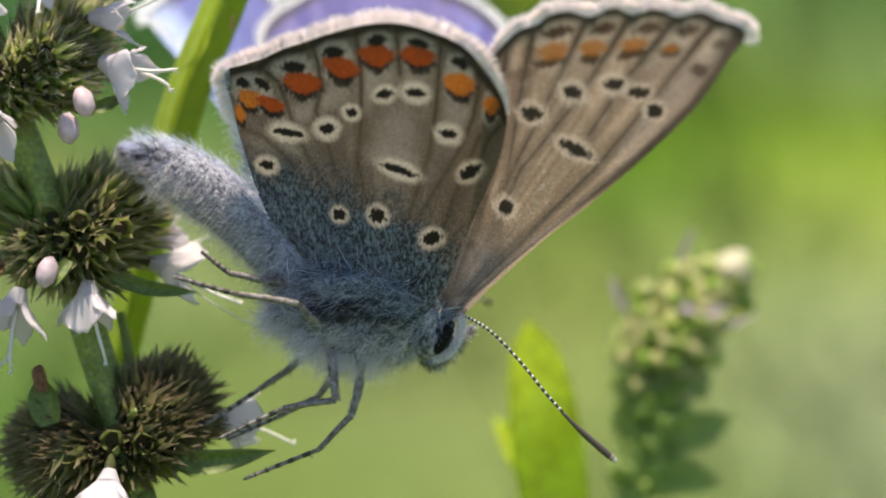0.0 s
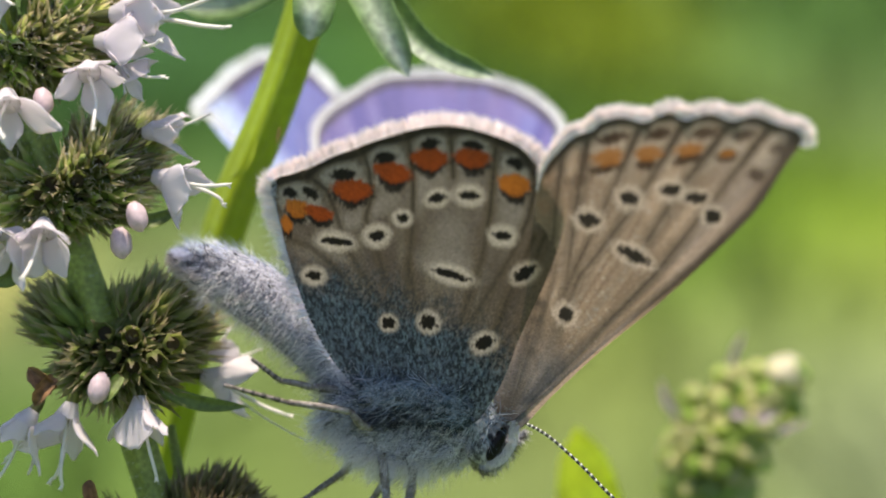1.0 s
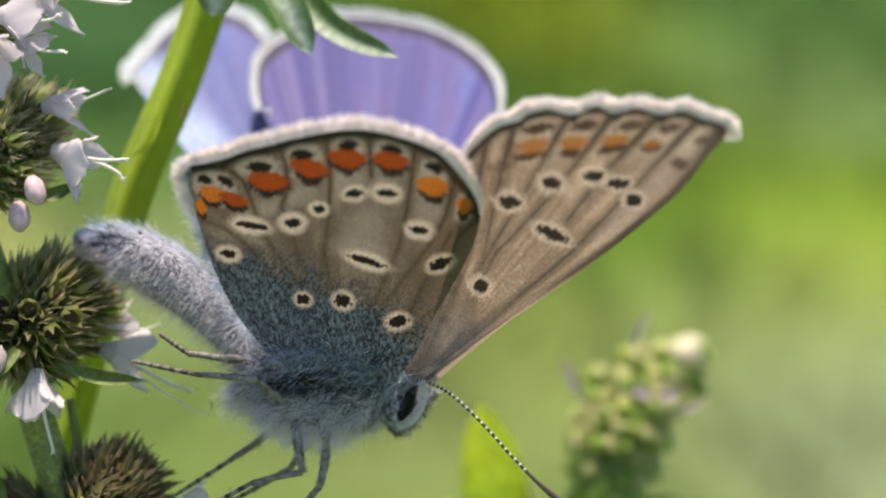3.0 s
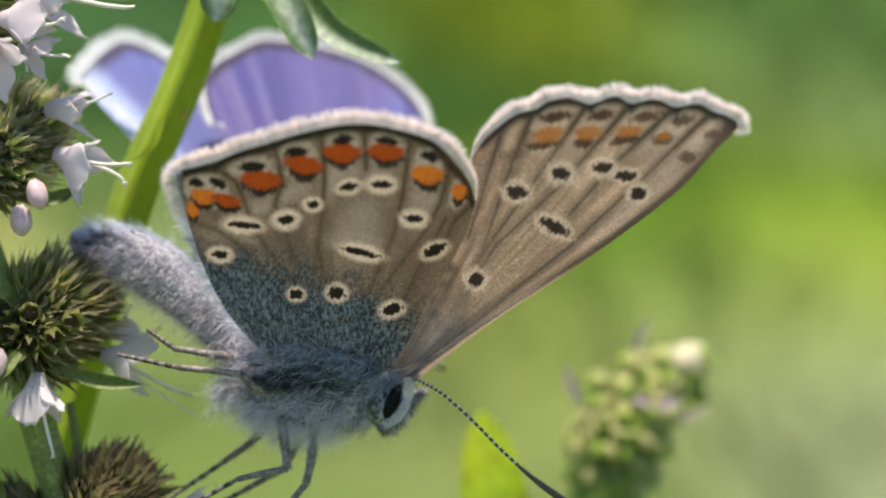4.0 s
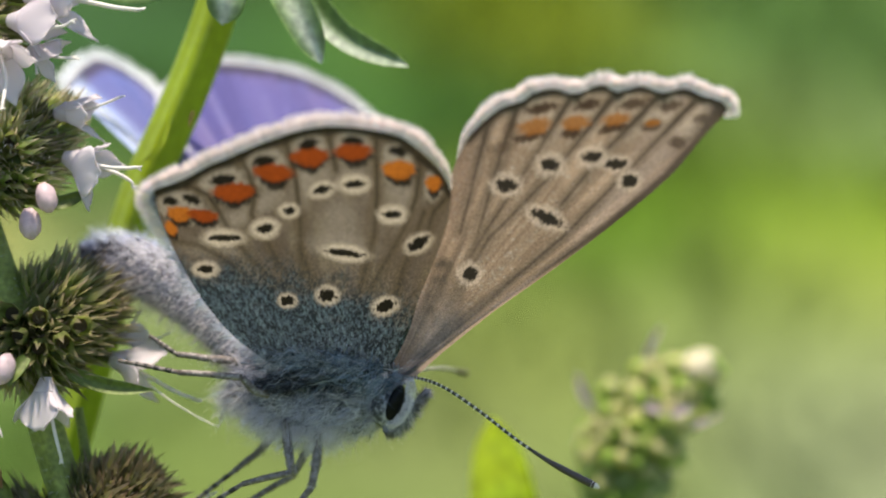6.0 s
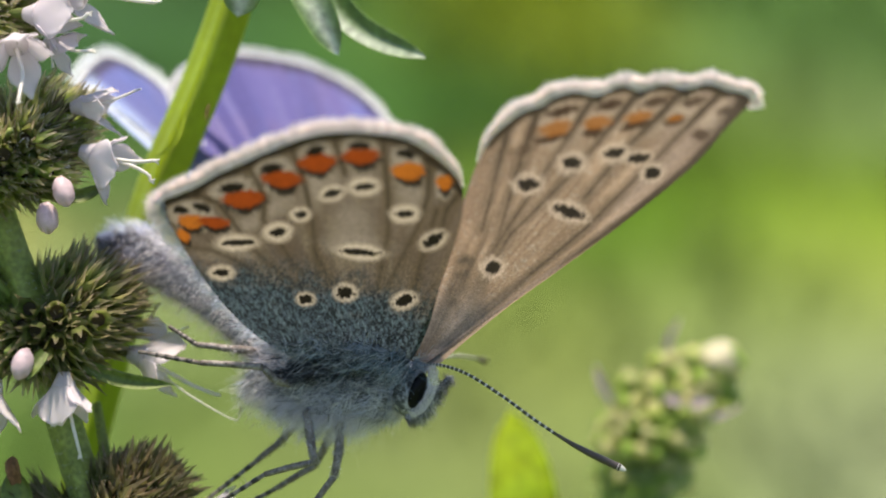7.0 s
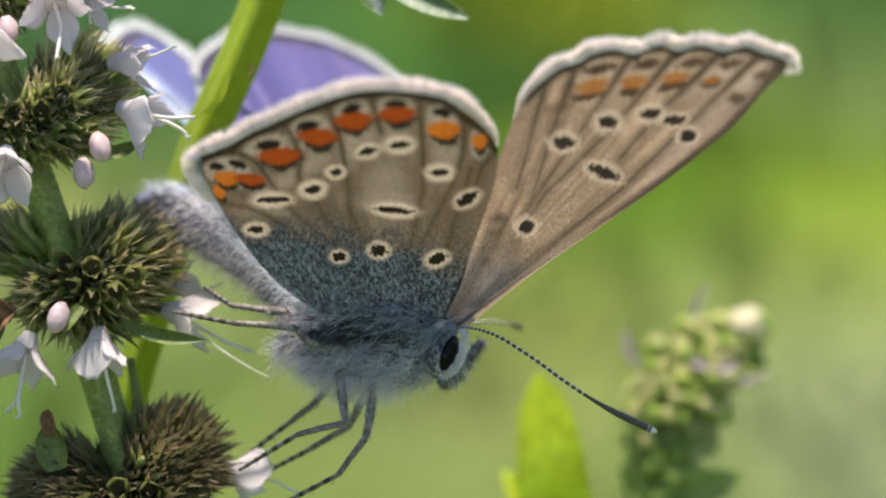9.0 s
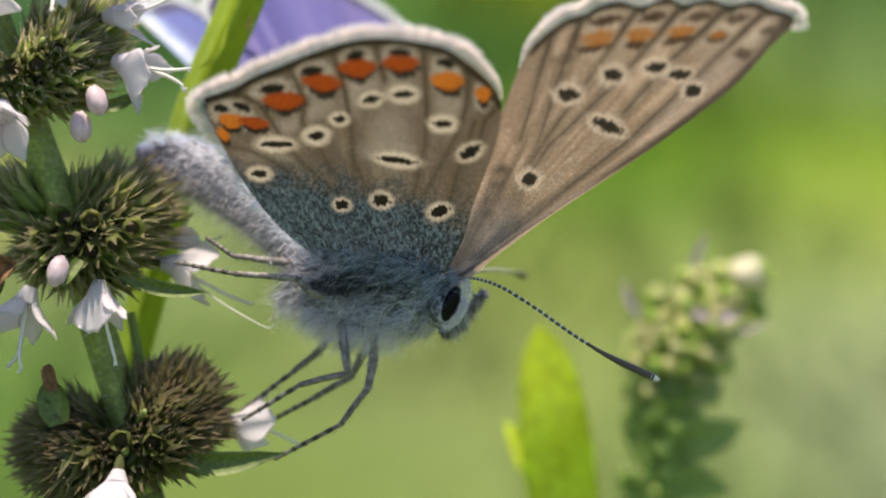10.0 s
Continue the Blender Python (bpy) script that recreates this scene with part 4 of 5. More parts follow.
def stem_mesh(points, radii, sides, count, ribs=0.0):
    """A stem through the points, then straight down to the origin, which lies on the ground."""
    last, thick = points[-1], radii[-1]
    way = (points[-1] - points[-2]).normalized()
    knee = last + way * last.length * 0.08
    low = [last, knee, knee * 0.5, Vector((0, 0, -0.003))]
    return mesh_of("stem", *join(tube(points, radii, sides, count, ribs, 4), *(tube([a, (a + b) / 2, b], [thick] * 3, sides, 6, ribs, 4) for a, b in zip(low, low[1:]))), STEM_LOOK[0])


STEM_LOOK = [MINT_STEM]


def stem_hairs(line, r, count, rng, length):
    v, f, c = fur(line, [r, r], count, length, (0, 0, -0.2), ((0.55, 0.58, 0.5), (0.4, 0.45, 0.33)), rng, 0.4)
    return mesh_of("stem_hair", v, f, FUR, c, False)


PEDICEL = mesh_of("pedicel", *tube([Vector((0, 0, 0)), Vector((0.02, 0, 0.5)), Vector((0, 0.02, 1.0))], [0.045, 0.035, 0.045], 6, 6), MINT_STEM)


OPEN_CUPS = {2: ((-60, 262, (0.1, -1, -0.2)), (-8, 250, (0.25, -1, 0.0)), (-95, 285, (-0.3, -1, -0.3))),
             3: ((22, 520, (-0.1, -1, 0.1)), (80, 528, (0.15, -1, 0.05)), (78, 598, (0.1, -1, -0.35)), (165, 545, (0.45, -1, 0.0)), (28, 572, (-0.25, -1, -0.2)), (128, 585, (0.3, -1, -0.3))),
             4: ((118, 925, (-0.1, -1, 0.0)), (185, 935, (0.25, -1, -0.1)))}


def make_mint():
    rng = np.random.default_rng(21)
    stem_line = [(-190, -260, 0.5), (-130, -32, 0.3), (-88, 140, 0.1), (-50, 268, 0), (0, 418, 0), (40, 530, 0), (95, 730, 0), (140, 880, 0.1), (170, 1010, 0.2)]
    foot = ground_below(at(220, 1300, 2))
    base = foot
    stalk = thing("mint_stalk", base, "flowering mint stalk with green whorls and white flowers", "flower")
    loc = lambda u, v, d=0.0: at(u, v, d) - base
    pts = [loc(*q) for q in stem_line]
    part("stem", stem_mesh(pts, [0.5 * MM] * 3 + [0.58 * MM] * 6, 16, 90, 0.10), stalk, None, "hairy square green stem")
    part("stem_hair", stem_hairs(pts, 0.55 * MM, 2600, rng, 0.16), stalk)
    # tufts of each whorl: place on the plan, depth, radius, number of calyxes
    whorls = (((-165, -170), ((-70, -215, 0.2, 95, 60), (-250, -200, 0.4, 90, 40), (-165, -160, -1.0, 80, 30))),
              ((-118, 10), ((0, -38, 0.2, 108, 90), (-220, -10, 0.3, 90, 40), (-105, 25, -1.0, 85, 40), (-40, 15, -0.8, 85, 40))),
              ((-46, 262), ((72, 206, 0.2, 98, 95), (-165, 245, 0.3, 100, 60), (-40, 282, -1.1, 82, 40), (40, 262, -1.0, 92, 50), (-110, 275, -0.8, 80, 30))),
              ((36, 548), ((140, 515, 0.2, 112, 110), (-55, 480, 0.2, 66, 44), (40, 592, -1.1, 78, 40), (105, 578, -1.0, 90, 55), (-10, 576, -1.0, 60, 32))),
              ((140, 905), ((224, 868, 0.2, 116, 150), (32, 925, 0.2, 108, 130), (140, 950, -1.1, 84, 45), (215, 905, -1.0, 95, 60), (66, 955, -1.0, 95, 55))))
    for k, (node, tufts) in enumerate(whorls):
        middle = loc(*node)
        cores = [blob(loc(u, w, d), (Vector((1, 0, 0)), Vector((0, 1, 0)), Vector((0, 0, 1))), (r * 0.42 * U,) * 3, 8, 12, 0.12, k) for u, w, d, r, n in tufts]
        core = part("whorl", mesh_of("whorl", *join(*cores), BRACT), stalk, None, "dense whorl of bristly green calyxes")
        fuzz, behind = [], []
        for u, w, d, r, count in tufts:
            centre = loc(u, w, d)
            out = (centre - middle).normalized()
            for i in range(int(count * 1.5)):
                a = i * 2.39996 + rng.uniform(-0.25, 0.25)
                z = (i + 0.5) / (count * 1.5) * 2 - 1 + rng.uniform(-0.06, 0.06)
                flat = math.sqrt(max(0, 1 - z * z))
                way = Vector((math.cos(a) * flat, math.sin(a) * flat, z)).normalized()
                if way.dot(out) < -0.55 or (way.y > 0.75 and i % 2):
                    continue
                tip = centre + way * (r * U * rng.uniform(0.72, 1.04))
                side = (tip - middle) / U
                if side.z > 10 and abs(side.x + 0.27 * side.z) < 42 and side.y < 30:
                    continue
                way = (tip - (middle.lerp(centre, 0.30) + Vector((0, 0.35 * MM, -0.25 * MM)))).normalized()
                way = (way + Vector(rng.normal(0, 0.13, 3))).normalized()
                size = rng.uniform(1.6, 2.3) * MM
                start = tip - way * size
                m = aim(start, way, size, rng.uniform(0, 360))
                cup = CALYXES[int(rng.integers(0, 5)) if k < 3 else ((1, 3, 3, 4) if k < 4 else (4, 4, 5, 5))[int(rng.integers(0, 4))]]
                if (tip - centre).y > 0.15 * r * U:
                    behind.append((cup, m))
                else:
                    part("calyx", cup, core, m)
                for b in range(16 if k < 3 else 10):
                    h, ang = rng.uniform(0.25, 1.0), rng.uniform(0, 6.283)
                    fuzz.append((m @ Vector((0.14 * math.cos(ang), 0.14 * math.sin(ang), h)), m.to_3x3() @ Vector((math.cos(ang), math.sin(ang), 0.9))))
        part("calyx_mass", joined("calyx_mass", behind, CALYX), core, None, "bristly calyxes at the back of the whorl")
        hv, hf = hairs([tuple(q[0]) for q in fuzz], [tuple(q[1]) for q in fuzz], rng.uniform(0.12, 0.50 if k < 3 else 0.38, len(fuzz)) * MM, np.full(len(fuzz), 0.020 * MM), rng, 0.3)
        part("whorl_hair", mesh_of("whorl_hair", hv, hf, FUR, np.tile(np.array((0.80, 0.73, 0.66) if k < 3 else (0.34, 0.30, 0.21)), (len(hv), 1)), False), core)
        for i in range(8):
            a = rng.uniform(0, 6.28)
            part("pedicel", PEDICEL, core, aim(middle, (math.cos(a), math.sin(a), rng.uniform(-0.4, 0.5)), 135 * U))
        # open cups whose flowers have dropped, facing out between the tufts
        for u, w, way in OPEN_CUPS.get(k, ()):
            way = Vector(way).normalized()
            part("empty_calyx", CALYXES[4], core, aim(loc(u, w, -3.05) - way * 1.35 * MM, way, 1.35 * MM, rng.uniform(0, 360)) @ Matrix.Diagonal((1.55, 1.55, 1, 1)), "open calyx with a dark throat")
    # white flowers: place, way, size in mm, spin, stamens
    blooms = (((94, 645, -2.0), (0.02, -0.15, -1.0), 1.5, 40, 1), ((-30, 655, -1.7), (-0.30, -0.2, -1.0), 1.6, 60, 2), ((-100, 665, -2.0), (-0.6, -0.2, -0.8), 1.5, 20, 1),
              ((-72, 330, -3.4), (0.1, -0.7, -0.6), 1.6, 130, 1), ((-120, 345, -3.2), (-0.4, -0.7, -0.5), 1.6, 40, 1), ((-132, 100, -3.4), (0.1, -0.7, -0.65), 1.7, 90, 1),
              ((14, 52, -3.0), (0.22, -0.75, -0.55), 1.5, 20, 1), ((38, 6, -2.2), (0.95, -0.25, -0.12), 1.5, 75, 1), ((70, -40, -1.6), (0.97, -0.2, 0.02), 2.0, 15, 2),
              ((70, 58, -1.8), (0.9, -0.3, -0.35), 1.05, 45, 2), ((136, 250, -1.2), (0.9, -0.25, -0.30), 1.55, 100, 2), ((118, 170, -0.8), (0.95, -0.1, 0.08), 1.3, 10, 1),
              ((215, 605, 0.6), (0.95, 0.15, -0.30), 1.6, 30, 1), ((225, 568, 1.4), (0.95, 0.2, 0.10), 1.0, 80, 1), ((120, 985, -3.5), (-0.05, -0.5, -0.85), 1.5, 0, 1),
              ((318, 890, 0.8), (0.95, 0.1, -0.2), 1.5, 60, 1), ((-70, 690, -0.5), (-0.8, -0.3, -0.4), 1.2, 15, 1), ((-155, -120, -2.6), (0.5, -0.6, -0.4), 1.3, 0, 1))
    for k, (q, way, size, spin, n) in enumerate(blooms):
        flower(stalk, loc(*q), way, size * 1.0 * MM, spin, n, 0.33, 30 + k)
    for u, v, d, w, r in ((95, 318, -2.4, (0.3, -0.3, -0.9), 0.42), (66, 364, -2.2, (0.15, -0.4, -0.9), 0.44), (20, 620, -3.4, (-0.2, -0.4, -0.9), 0.42), (-68, 110, -3.0, (0.2, -0.4, -0.8), 0.40)):
        w = Vector(w).normalized()
        part("flower_bud", mesh_of("flower_bud", *blob(loc(u, v, d), (w, w.orthogonal().normalized(), w.cross(w.orthogonal()).normalized()), (r * 1.3 * MM, r * 0.86 * MM, r * 0.86 * MM), 12, 16, 0.06, 3), PINK),
             stalk, None, "pale pink closed flower bud")
    # bracts under the whorls, and withered corollas
    for a, b, c, w in (((120, 620, -1.5), (200, 650, -1.2), (290, 660, -0.8), 0.55), ((80, 330, -1.6), (130, 325, -1.4), (172, 306, -1.2), 0.5), ((200, 930, -1.5), (290, 962, -1.2), (420, 945, -0.6), 0.9),
                       ((20, 890, -1.5), (10, 850, -1.4), (0, 800, -1.3), 1.1), ((60, 600, -3.0), (40, 625, -3.3), (28, 650, -3.5), 0.5), ((-90, 370, -2.5), (-130, 410, -2.7), (-170, 430, -2.6), 1.0)):
        part("bract", leaf_mesh([loc(*a), loc(*b), loc(*c)], w, BRACT, 0.5, 18, 7), stalk, None, "narrow dark green bract")
    for a, b, c, w in (((-60, 620, -3.2), (-85, 600, -3.4), (-105, 580, -3.3), 0.6), ((10, 830, -1.6), (4, 800, -1.7), (0, 782, -1.6), 0.5), ((-58, 600, -3.3), (-80, 625, -3.6), (-95, 650, -3.5), 0.5)):
        part("withered_corolla", leaf_mesh([loc(*a), loc(*b), loc(*c)], w, DRY, 1.3, 12, 7, 0.05), stalk, None, "withered brown corolla")
    # the long style of the flower under the butterfly's foot
    style = [loc(270, 645, 0.4), loc(320, 682, 0.2), loc(392, 722, 0.1), loc(402, 706, 0.1)]
    style = part("style", mesh_of("style", *tube(style, [0.030 * MM, 0.028 * MM, 0.022 * MM, 0.015 * MM], 6, 24), STAMEN), stalk, None, "thin white style")
    part("stigma", mesh_of("stigma", *tube([loc(400, 712, 0.1), loc(404, 704, 0.1), loc(401, 696, 0.1)], [0.02 * MM, 0.024 * MM, 0.012 * MM], 6, 6), ANTHER), style)
    # a thin shoot beside the stem
    part("side_shoot", mesh_of("side_shoot", *tube([loc(150, 690, 1.2), loc(165, 780, 1.2), loc(180, 900, 1.0)], [0.16 * MM, 0.2 * MM, 0.2 * MM], 8, 12), MINT_STEM), stalk)
    return stalk


make_mint()


# ---- the smooth green plant with whorled narrow leaves ----
def make_whorled_plant():
    foot = ground_below(at(20, 1250, 8))
    plant = thing("bedstraw", foot, "smooth yellow-green stem with a whorl of narrow green leaves", "plant")
    loc = lambda u, v, d=0.0: at(u, v, d) - foot
    pts = [loc(478, -300, 3.0), loc(447, -180, 3.2), loc(408, -30, 3.6), loc(350, 130, 4.0), loc(257, 350, 4.5), loc(162, 690, 5.5), loc(72, 1050, 7.0)]
    STEM_LOOK[0] = STEM
    part("stem", stem_mesh(pts, [0.62 * MM, 0.66 * MM, 0.70 * MM, 0.72 * MM, 0.74 * MM, 0.62 * MM, 0.56 * MM], 32, 80, 0.13), plant, None, "ribbed bright green stem")
    leaves = (([(432, -185, 2.6), (428, -110, 1.2), (422, -40, 0.6), (412, 14, 0.8)], 1.6), ([(450, -185, 3.0), (495, -110, 1.9), (545, -10, 1.4), (588, 84, 1.6)], 1.45),
              ([(455, -185, 3.2), (530, -90, 2.6), (620, 30, 2.4), (742, 90, 2.4)], 1.05), ([(455, -190, 3.4), (560, -150, 3.0), (660, -85, 2.8), (755, -130, 2.8)], 1.5),
              ([(425, -185, 3.6), (380, -115, 4.6), (280, -55, 5.2), (190, -48, 5.4)], 1.4), ([(440, -190, 3.8), (455, -150, 4.1), (464, -115, 4.3), (462, -80, 4.4)], 0.9))
    for k, (line, w) in enumerate(leaves):
        leaf = part("leaf", leaf_mesh([loc(*q) for q in line], w, LEAF, 0.28, 30, 13, 0.0, 0.12, blunt=0.30, sky_gloss=(0.0, 0.0, 0.7, 0.2, 0.1, 0.0)[k]), plant, None, "narrow green leaf with a pale shine painted along it")
    part("scar", leaf_mesh([loc(360, 168, 3.15), loc(356, 182, 3.12), loc(354, 200, 3.15)], 0.10, DRY, 0.1, 8, 5), plant, None, "small dark scar")
    # torn skin on the stem
    part("torn_skin", leaf_mesh([loc(318, 190, 3.1), loc(300, 235, 2.9), loc(262, 262, 3.0)], 0.16, STEM, 0.3, 10, 5), plant)
    return plant, foot


bedstraw, BEDSTRAW_FOOT = make_whorled_plant()


# ---- the green bud spike and the lime leaf behind ----
def make_spike():
    rng = np.random.default_rng(31)
    foot = ground_below(at(1000, 1300, 16))
    spike = thing("mint_bud_spike", foot, "young mint spike with pale green flower buds", "plant")
    loc = lambda u, v, d=14.0: at(u, v, d + 5) - foot
    pts = [loc(1225, 640), loc(1180, 690), loc(1130, 780), loc(1092, 900), loc(1050, 1050)]
    STEM_LOOK[0] = SPIKE_LEAF
    part("stem", stem_mesh(pts, [0.4 * MM, 0.6 * MM, 0.65 * MM, 0.65 * MM, 0.65 * MM], 12, 50, 0.08), spike)
    v, f = blob(Vector(), (Vector((0, 0, 1)), Vector((1, 0, 0)), Vector((0, 1, 0))), (0.62, 0.46, 0.46), 8, 10)
    def bud(colour, tip):
        c = np.array([np.array(colour) * (1 - w) + np.array(tip) * w for w in (np.array([q[2] for q in v]) / 1.24 + 0.5).clip(0, 1)])
        return mesh_of("bud", v, f, SPIKE, c)
    kinds = [bud((0.26, 0.42, 0.05), (0.48, 0.56, 0.14)), bud((0.24, 0.40, 0.05), (0.64, 0.62, 0.30)), bud((0.22, 0.40, 0.05), (0.38, 0.52, 0.10)), bud((0.42, 0.46, 0.09), (0.68, 0.66, 0.33)), bud((0.40, 0.54, 0.12), (0.50, 0.62, 0.18))]
    tiers = (((1235, 635), 58, 20, 1.25), ((1190, 655), 80, 34, 1.3), ((1150, 705), 112, 46, 1.35), ((1125, 765), 112, 46, 1.35), ((1112, 825), 98, 36, 1.25), ((1100, 875), 80, 26, 1.2), ((1085, 930), 62, 18, 1.2), ((1215, 690), 70, 22, 1.2), ((1072, 990), 60, 14, 1.2))
    for (u, w), r, n, size in tiers:
        tier = part("tier", mesh_of("tier", *blob(loc(u, w), (Vector((1, 0, 0)), Vector((0, 1, 0)), Vector((0, 0, 1))), (r * 0.6 * U * 1.2, r * 0.6 * U * 1.2, r * 0.5 * U * 1.2), 8, 12, 0.1, 2), SPIKE_LEAF), spike)
        for i in range(int(n * 2.0)):
            a, z = rng.uniform(0, 6.28), rng.uniform(-0.6, 0.8)
            way = Vector((math.cos(a), math.sin(a), z + 0.15)).normalized()
            at_ = loc(u, w) + Vector((way.x * r, way.y * r, way.z * r * 0.75)) * U * 0.95
            part("bud", kinds[int(rng.integers(0, 4)) if w < 840 else 4], tier, aim(at_, way, size * MM * rng.uniform(0.38, 0.66), rng.uniform(0, 360)))
    v2, f2 = blob(Vector(), (Vector((1, 0, 0)), Vector((0, 1, 0)), Vector((0, 0, 1))), (1.1 * MM, 0.8 * MM, 0.75 * MM), 10, 14, 0.06)
    part("opening_bud", mesh_of("opening_bud", v2, f2, SPIKE, np.tile(np.array((0.66, 0.62, 0.46)), (len(v2), 1))), spike, aim(loc(1248, 626, 13.5), (0.2, -0.3, 1), 1.08, 20), "cream opening bud")
    for a, b, c, w in (((1150, 640, 13.5), (1160, 590, 13.2), (1182, 548, 13.0), 0.3), ((1060, 700, 12.5), (1040, 670, 12.3), (1030, 630, 12.2), 0.4), ((1190, 720, 12.6), (1235, 725, 12.4), (1290, 708, 12.2), 0.3),
                       ((1150, 690, 12.0), (1200, 700, 11.9), (1240, 698, 12.0), 0.5)):
        part("bract", leaf_mesh([loc(*a), loc(*b), loc(*c)], w, PINK, 0.4, 14, 7), spike, None, "pinkish pointed bract")
    for a, b, c, w in (((1095, 900, 13), (1150, 850, 12.5), (1200, 835, 12.5), 1.0), ((1080, 940, 14), (1160, 915, 13.5), (1250, 890, 13.5), 1.8), ((1085, 960, 14), (1050, 900, 13.5), (1020, 880, 13), 1.4),
                       ((1060, 1000, 15), (1130, 990, 14.5), (1220, 1010, 14), 1.8), ((1075, 880, 13), (1055, 820, 12.6), (1045, 790, 12.5), 1.0)):
        part("leaf", leaf_mesh([loc(*a), loc(*b), loc(*c)], w, SPIKE_LEAF, 0.35, 18, 7, 0.05), spike, None, "green leaf of the bud spike")


def make_lime_leaf():
    foot = ground_below(at(930, 1300, 11))
    plant = thing("leafy_shoot", foot, "upright shoot with a bright lime-green leaf", "plant")
    loc = lambda u, v, d=10.0: at(u, v, d + 6) - foot
    STEM_LOOK[0] = STEM
    part("stem", stem_mesh([loc(925, 1090), loc(928, 1130, 10.4), loc(930, 1180, 11)], [0.5 * MM] * 3, 10, 10), plant)
    part("leaf", leaf_mesh([loc(925, 1110), loc(915, 1000, 9.5), loc(900, 860, 9), loc(880, 712, 9.2)], 3.1, LIME, 0.15, 30, 11, 0.0, 0.1, blunt=0.36), plant, None, "bright translucent lime-green leaf")
    part("leaf", leaf_mesh([loc(920, 1100), loc(890, 1000, 10), loc(850, 930, 10.5), loc(815, 880, 11)], 1.4, LIME, 0.3, 18, 7), plant)


make_spike()
make_lime_leaf()


# ---- the meadow ----
# the blurred backdrop's greens, its sunlit and dark spots painted in: where they show on the plan, their width in
# metres, colour
BACKDROP_PATCHES = ((230, 40, 0.16, (0.016, 0.051, 0.008)), (560, 60, 0.16, (0.021, 0.068, 0.006)), (930, 10, 0.14, (0.083, 0.123, 0.001)), (840, 140, 0.08, (0.010, 0.044, 0.001)), (1180, 390, 0.09, (0.049, 0.113, 0.002)),
         (1500, 40, 0.18, (0.040, 0.094, 0.013)), (1450, 170, 0.12, (0.082, 0.136, 0.030)), (1490, 350, 0.07, (0.094, 0.169, 0.006)), (1480, 470, 0.07, (0.132, 0.187, 0.017)), (1500, 700, 0.09, (0.142, 0.184, 0.075)),
         (1000, 640, 0.08, (0.102, 0.145, 0.023)), (250, 560, 0.07, (0.100, 0.142, 0.038)), (330, 720, 0.05, (0.076, 0.122, 0.020)), (700, 830, 0.07, (0.098, 0.134, 0.036)), (60, 760, 0.06, (0.046, 0.100, 0.011)),
         # the last one paints a sunlit leaf's brightness at the left edge
         (1200, 200, 0.12, (0.056, 0.107, 0.005)), (1350, 560, 0.07, (0.113, 0.174, 0.026)), (1050, 860, 0.07, (0.100, 0.142, 0.030)), (590, 950, 0.05, (0.055, 0.100, 0.010)), (1150, 960, 0.05, (0.060, 0.108, 0.014)), (300, 930, 0.05, (0.076, 0.118, 0.018)), (1400, 900, 0.06, (0.100, 0.140, 0.050)), (-140, 440, 0.035, (0.26, 0.28, 0.07)))


def backdrop_tone(x, y):
    """The colour of the meadow at a place on the ground, with the backdrop's bright and dark spots painted in."""
    total = np.full(np.shape(x), 0.02)
    near, wide_ = cloud(x + 60, y + 60, 0.22), cloud(x + 9, y + 33, 0.9)
    col = (np.array((0.035, 0.085, 0.010))[None] + np.array((0.075, 0.075, 0.022))[None] * (0.5 * near + 0.5 * wide_)[:, None] * 1.4) * total[:, None]
    eye = P @ Vector((0, -REACH * MM, 0))
    for u, v, wide, colour in BACKDROP_PATCHES:
        way = P.to_3x3() @ (at(u, v) + Vector((0, REACH * MM, 0)))
        q = eye + way * (eye.z / -way.z)
        w = np.exp(-((x - q.x) ** 2 + ((y - q.y) * 0.45) ** 2) / (2 * (0.6 * wide) ** 2))
        total = total + w
        col = col + np.array(colour)[None] * w[:, None]
    return col / total[:, None] * (0.85 + 0.3 * cloud(x * 1.0 + 40, y + 40, 0.07))[:, None] * np.array((1.09, 1.0, 1.34))


def make_meadow():
    rng = np.random.default_rng(41)
    n = 260
    xs = np.linspace(-1, 1, n)
    xs = np.sign(xs) * (np.abs(xs) ** 6 * 240 + np.abs(xs) * 5)
    v, f = [], []
    for y in xs:
        for x in xs:
            r = math.hypot(x, y)
            v.append((x, y, 0.02 * math.sin(x * 2.1 + 1) * math.cos(y * 1.7) * min(1, max(0, (r - 0.6) / 2))))
    for i in range(n - 1):
        for j in range(n - 1):
            f.append((i * n + j, i * n + j + 1, (i + 1) * n + j + 1, (i + 1) * n + j))
    va = np.array(v)
    g = new("ground", mesh_of("ground", v, f, SOIL, backdrop_tone(va[:, 0], va[:, 1])))
    tagged(g, "green meadow ground with grass and moss", "ground", kind="structure")
    # loose tufts of grass, thickening away from the flowers
    count = 16000
    x = rng.normal(0, 1.1, count)
    y = rng.uniform(0.45, 5.0, count)
    x *= 0.35 + 0.35 * y
    keep = cloud(x + 90, y * 0.7 + 20, 0.16) > 0.3
    x, y = x[keep], y[keep]
    m = len(x)
    L = rng.uniform(0.02, 0.07, m)
    ways = np.stack([rng.normal(0, 0.6, m), rng.normal(0, 0.6, m), np.ones(m)], 1)
    hv, hf = hairs(np.stack([x, y, np.zeros(m) - 0.01], 1), ways, L, rng.uniform(0.003, 0.008, m), rng, 0.5)
    col = backdrop_tone(x, y) * rng.uniform(0.7, 1.35, (m, 1))
    grass = new("grass", mesh_of("grass", hv, hf, GRASS, np.repeat(col, 5, axis=0), False))
    tagged(grass, "out-of-focus green meadow grass behind the flowers", "grass", kind="stuff")


make_meadow()


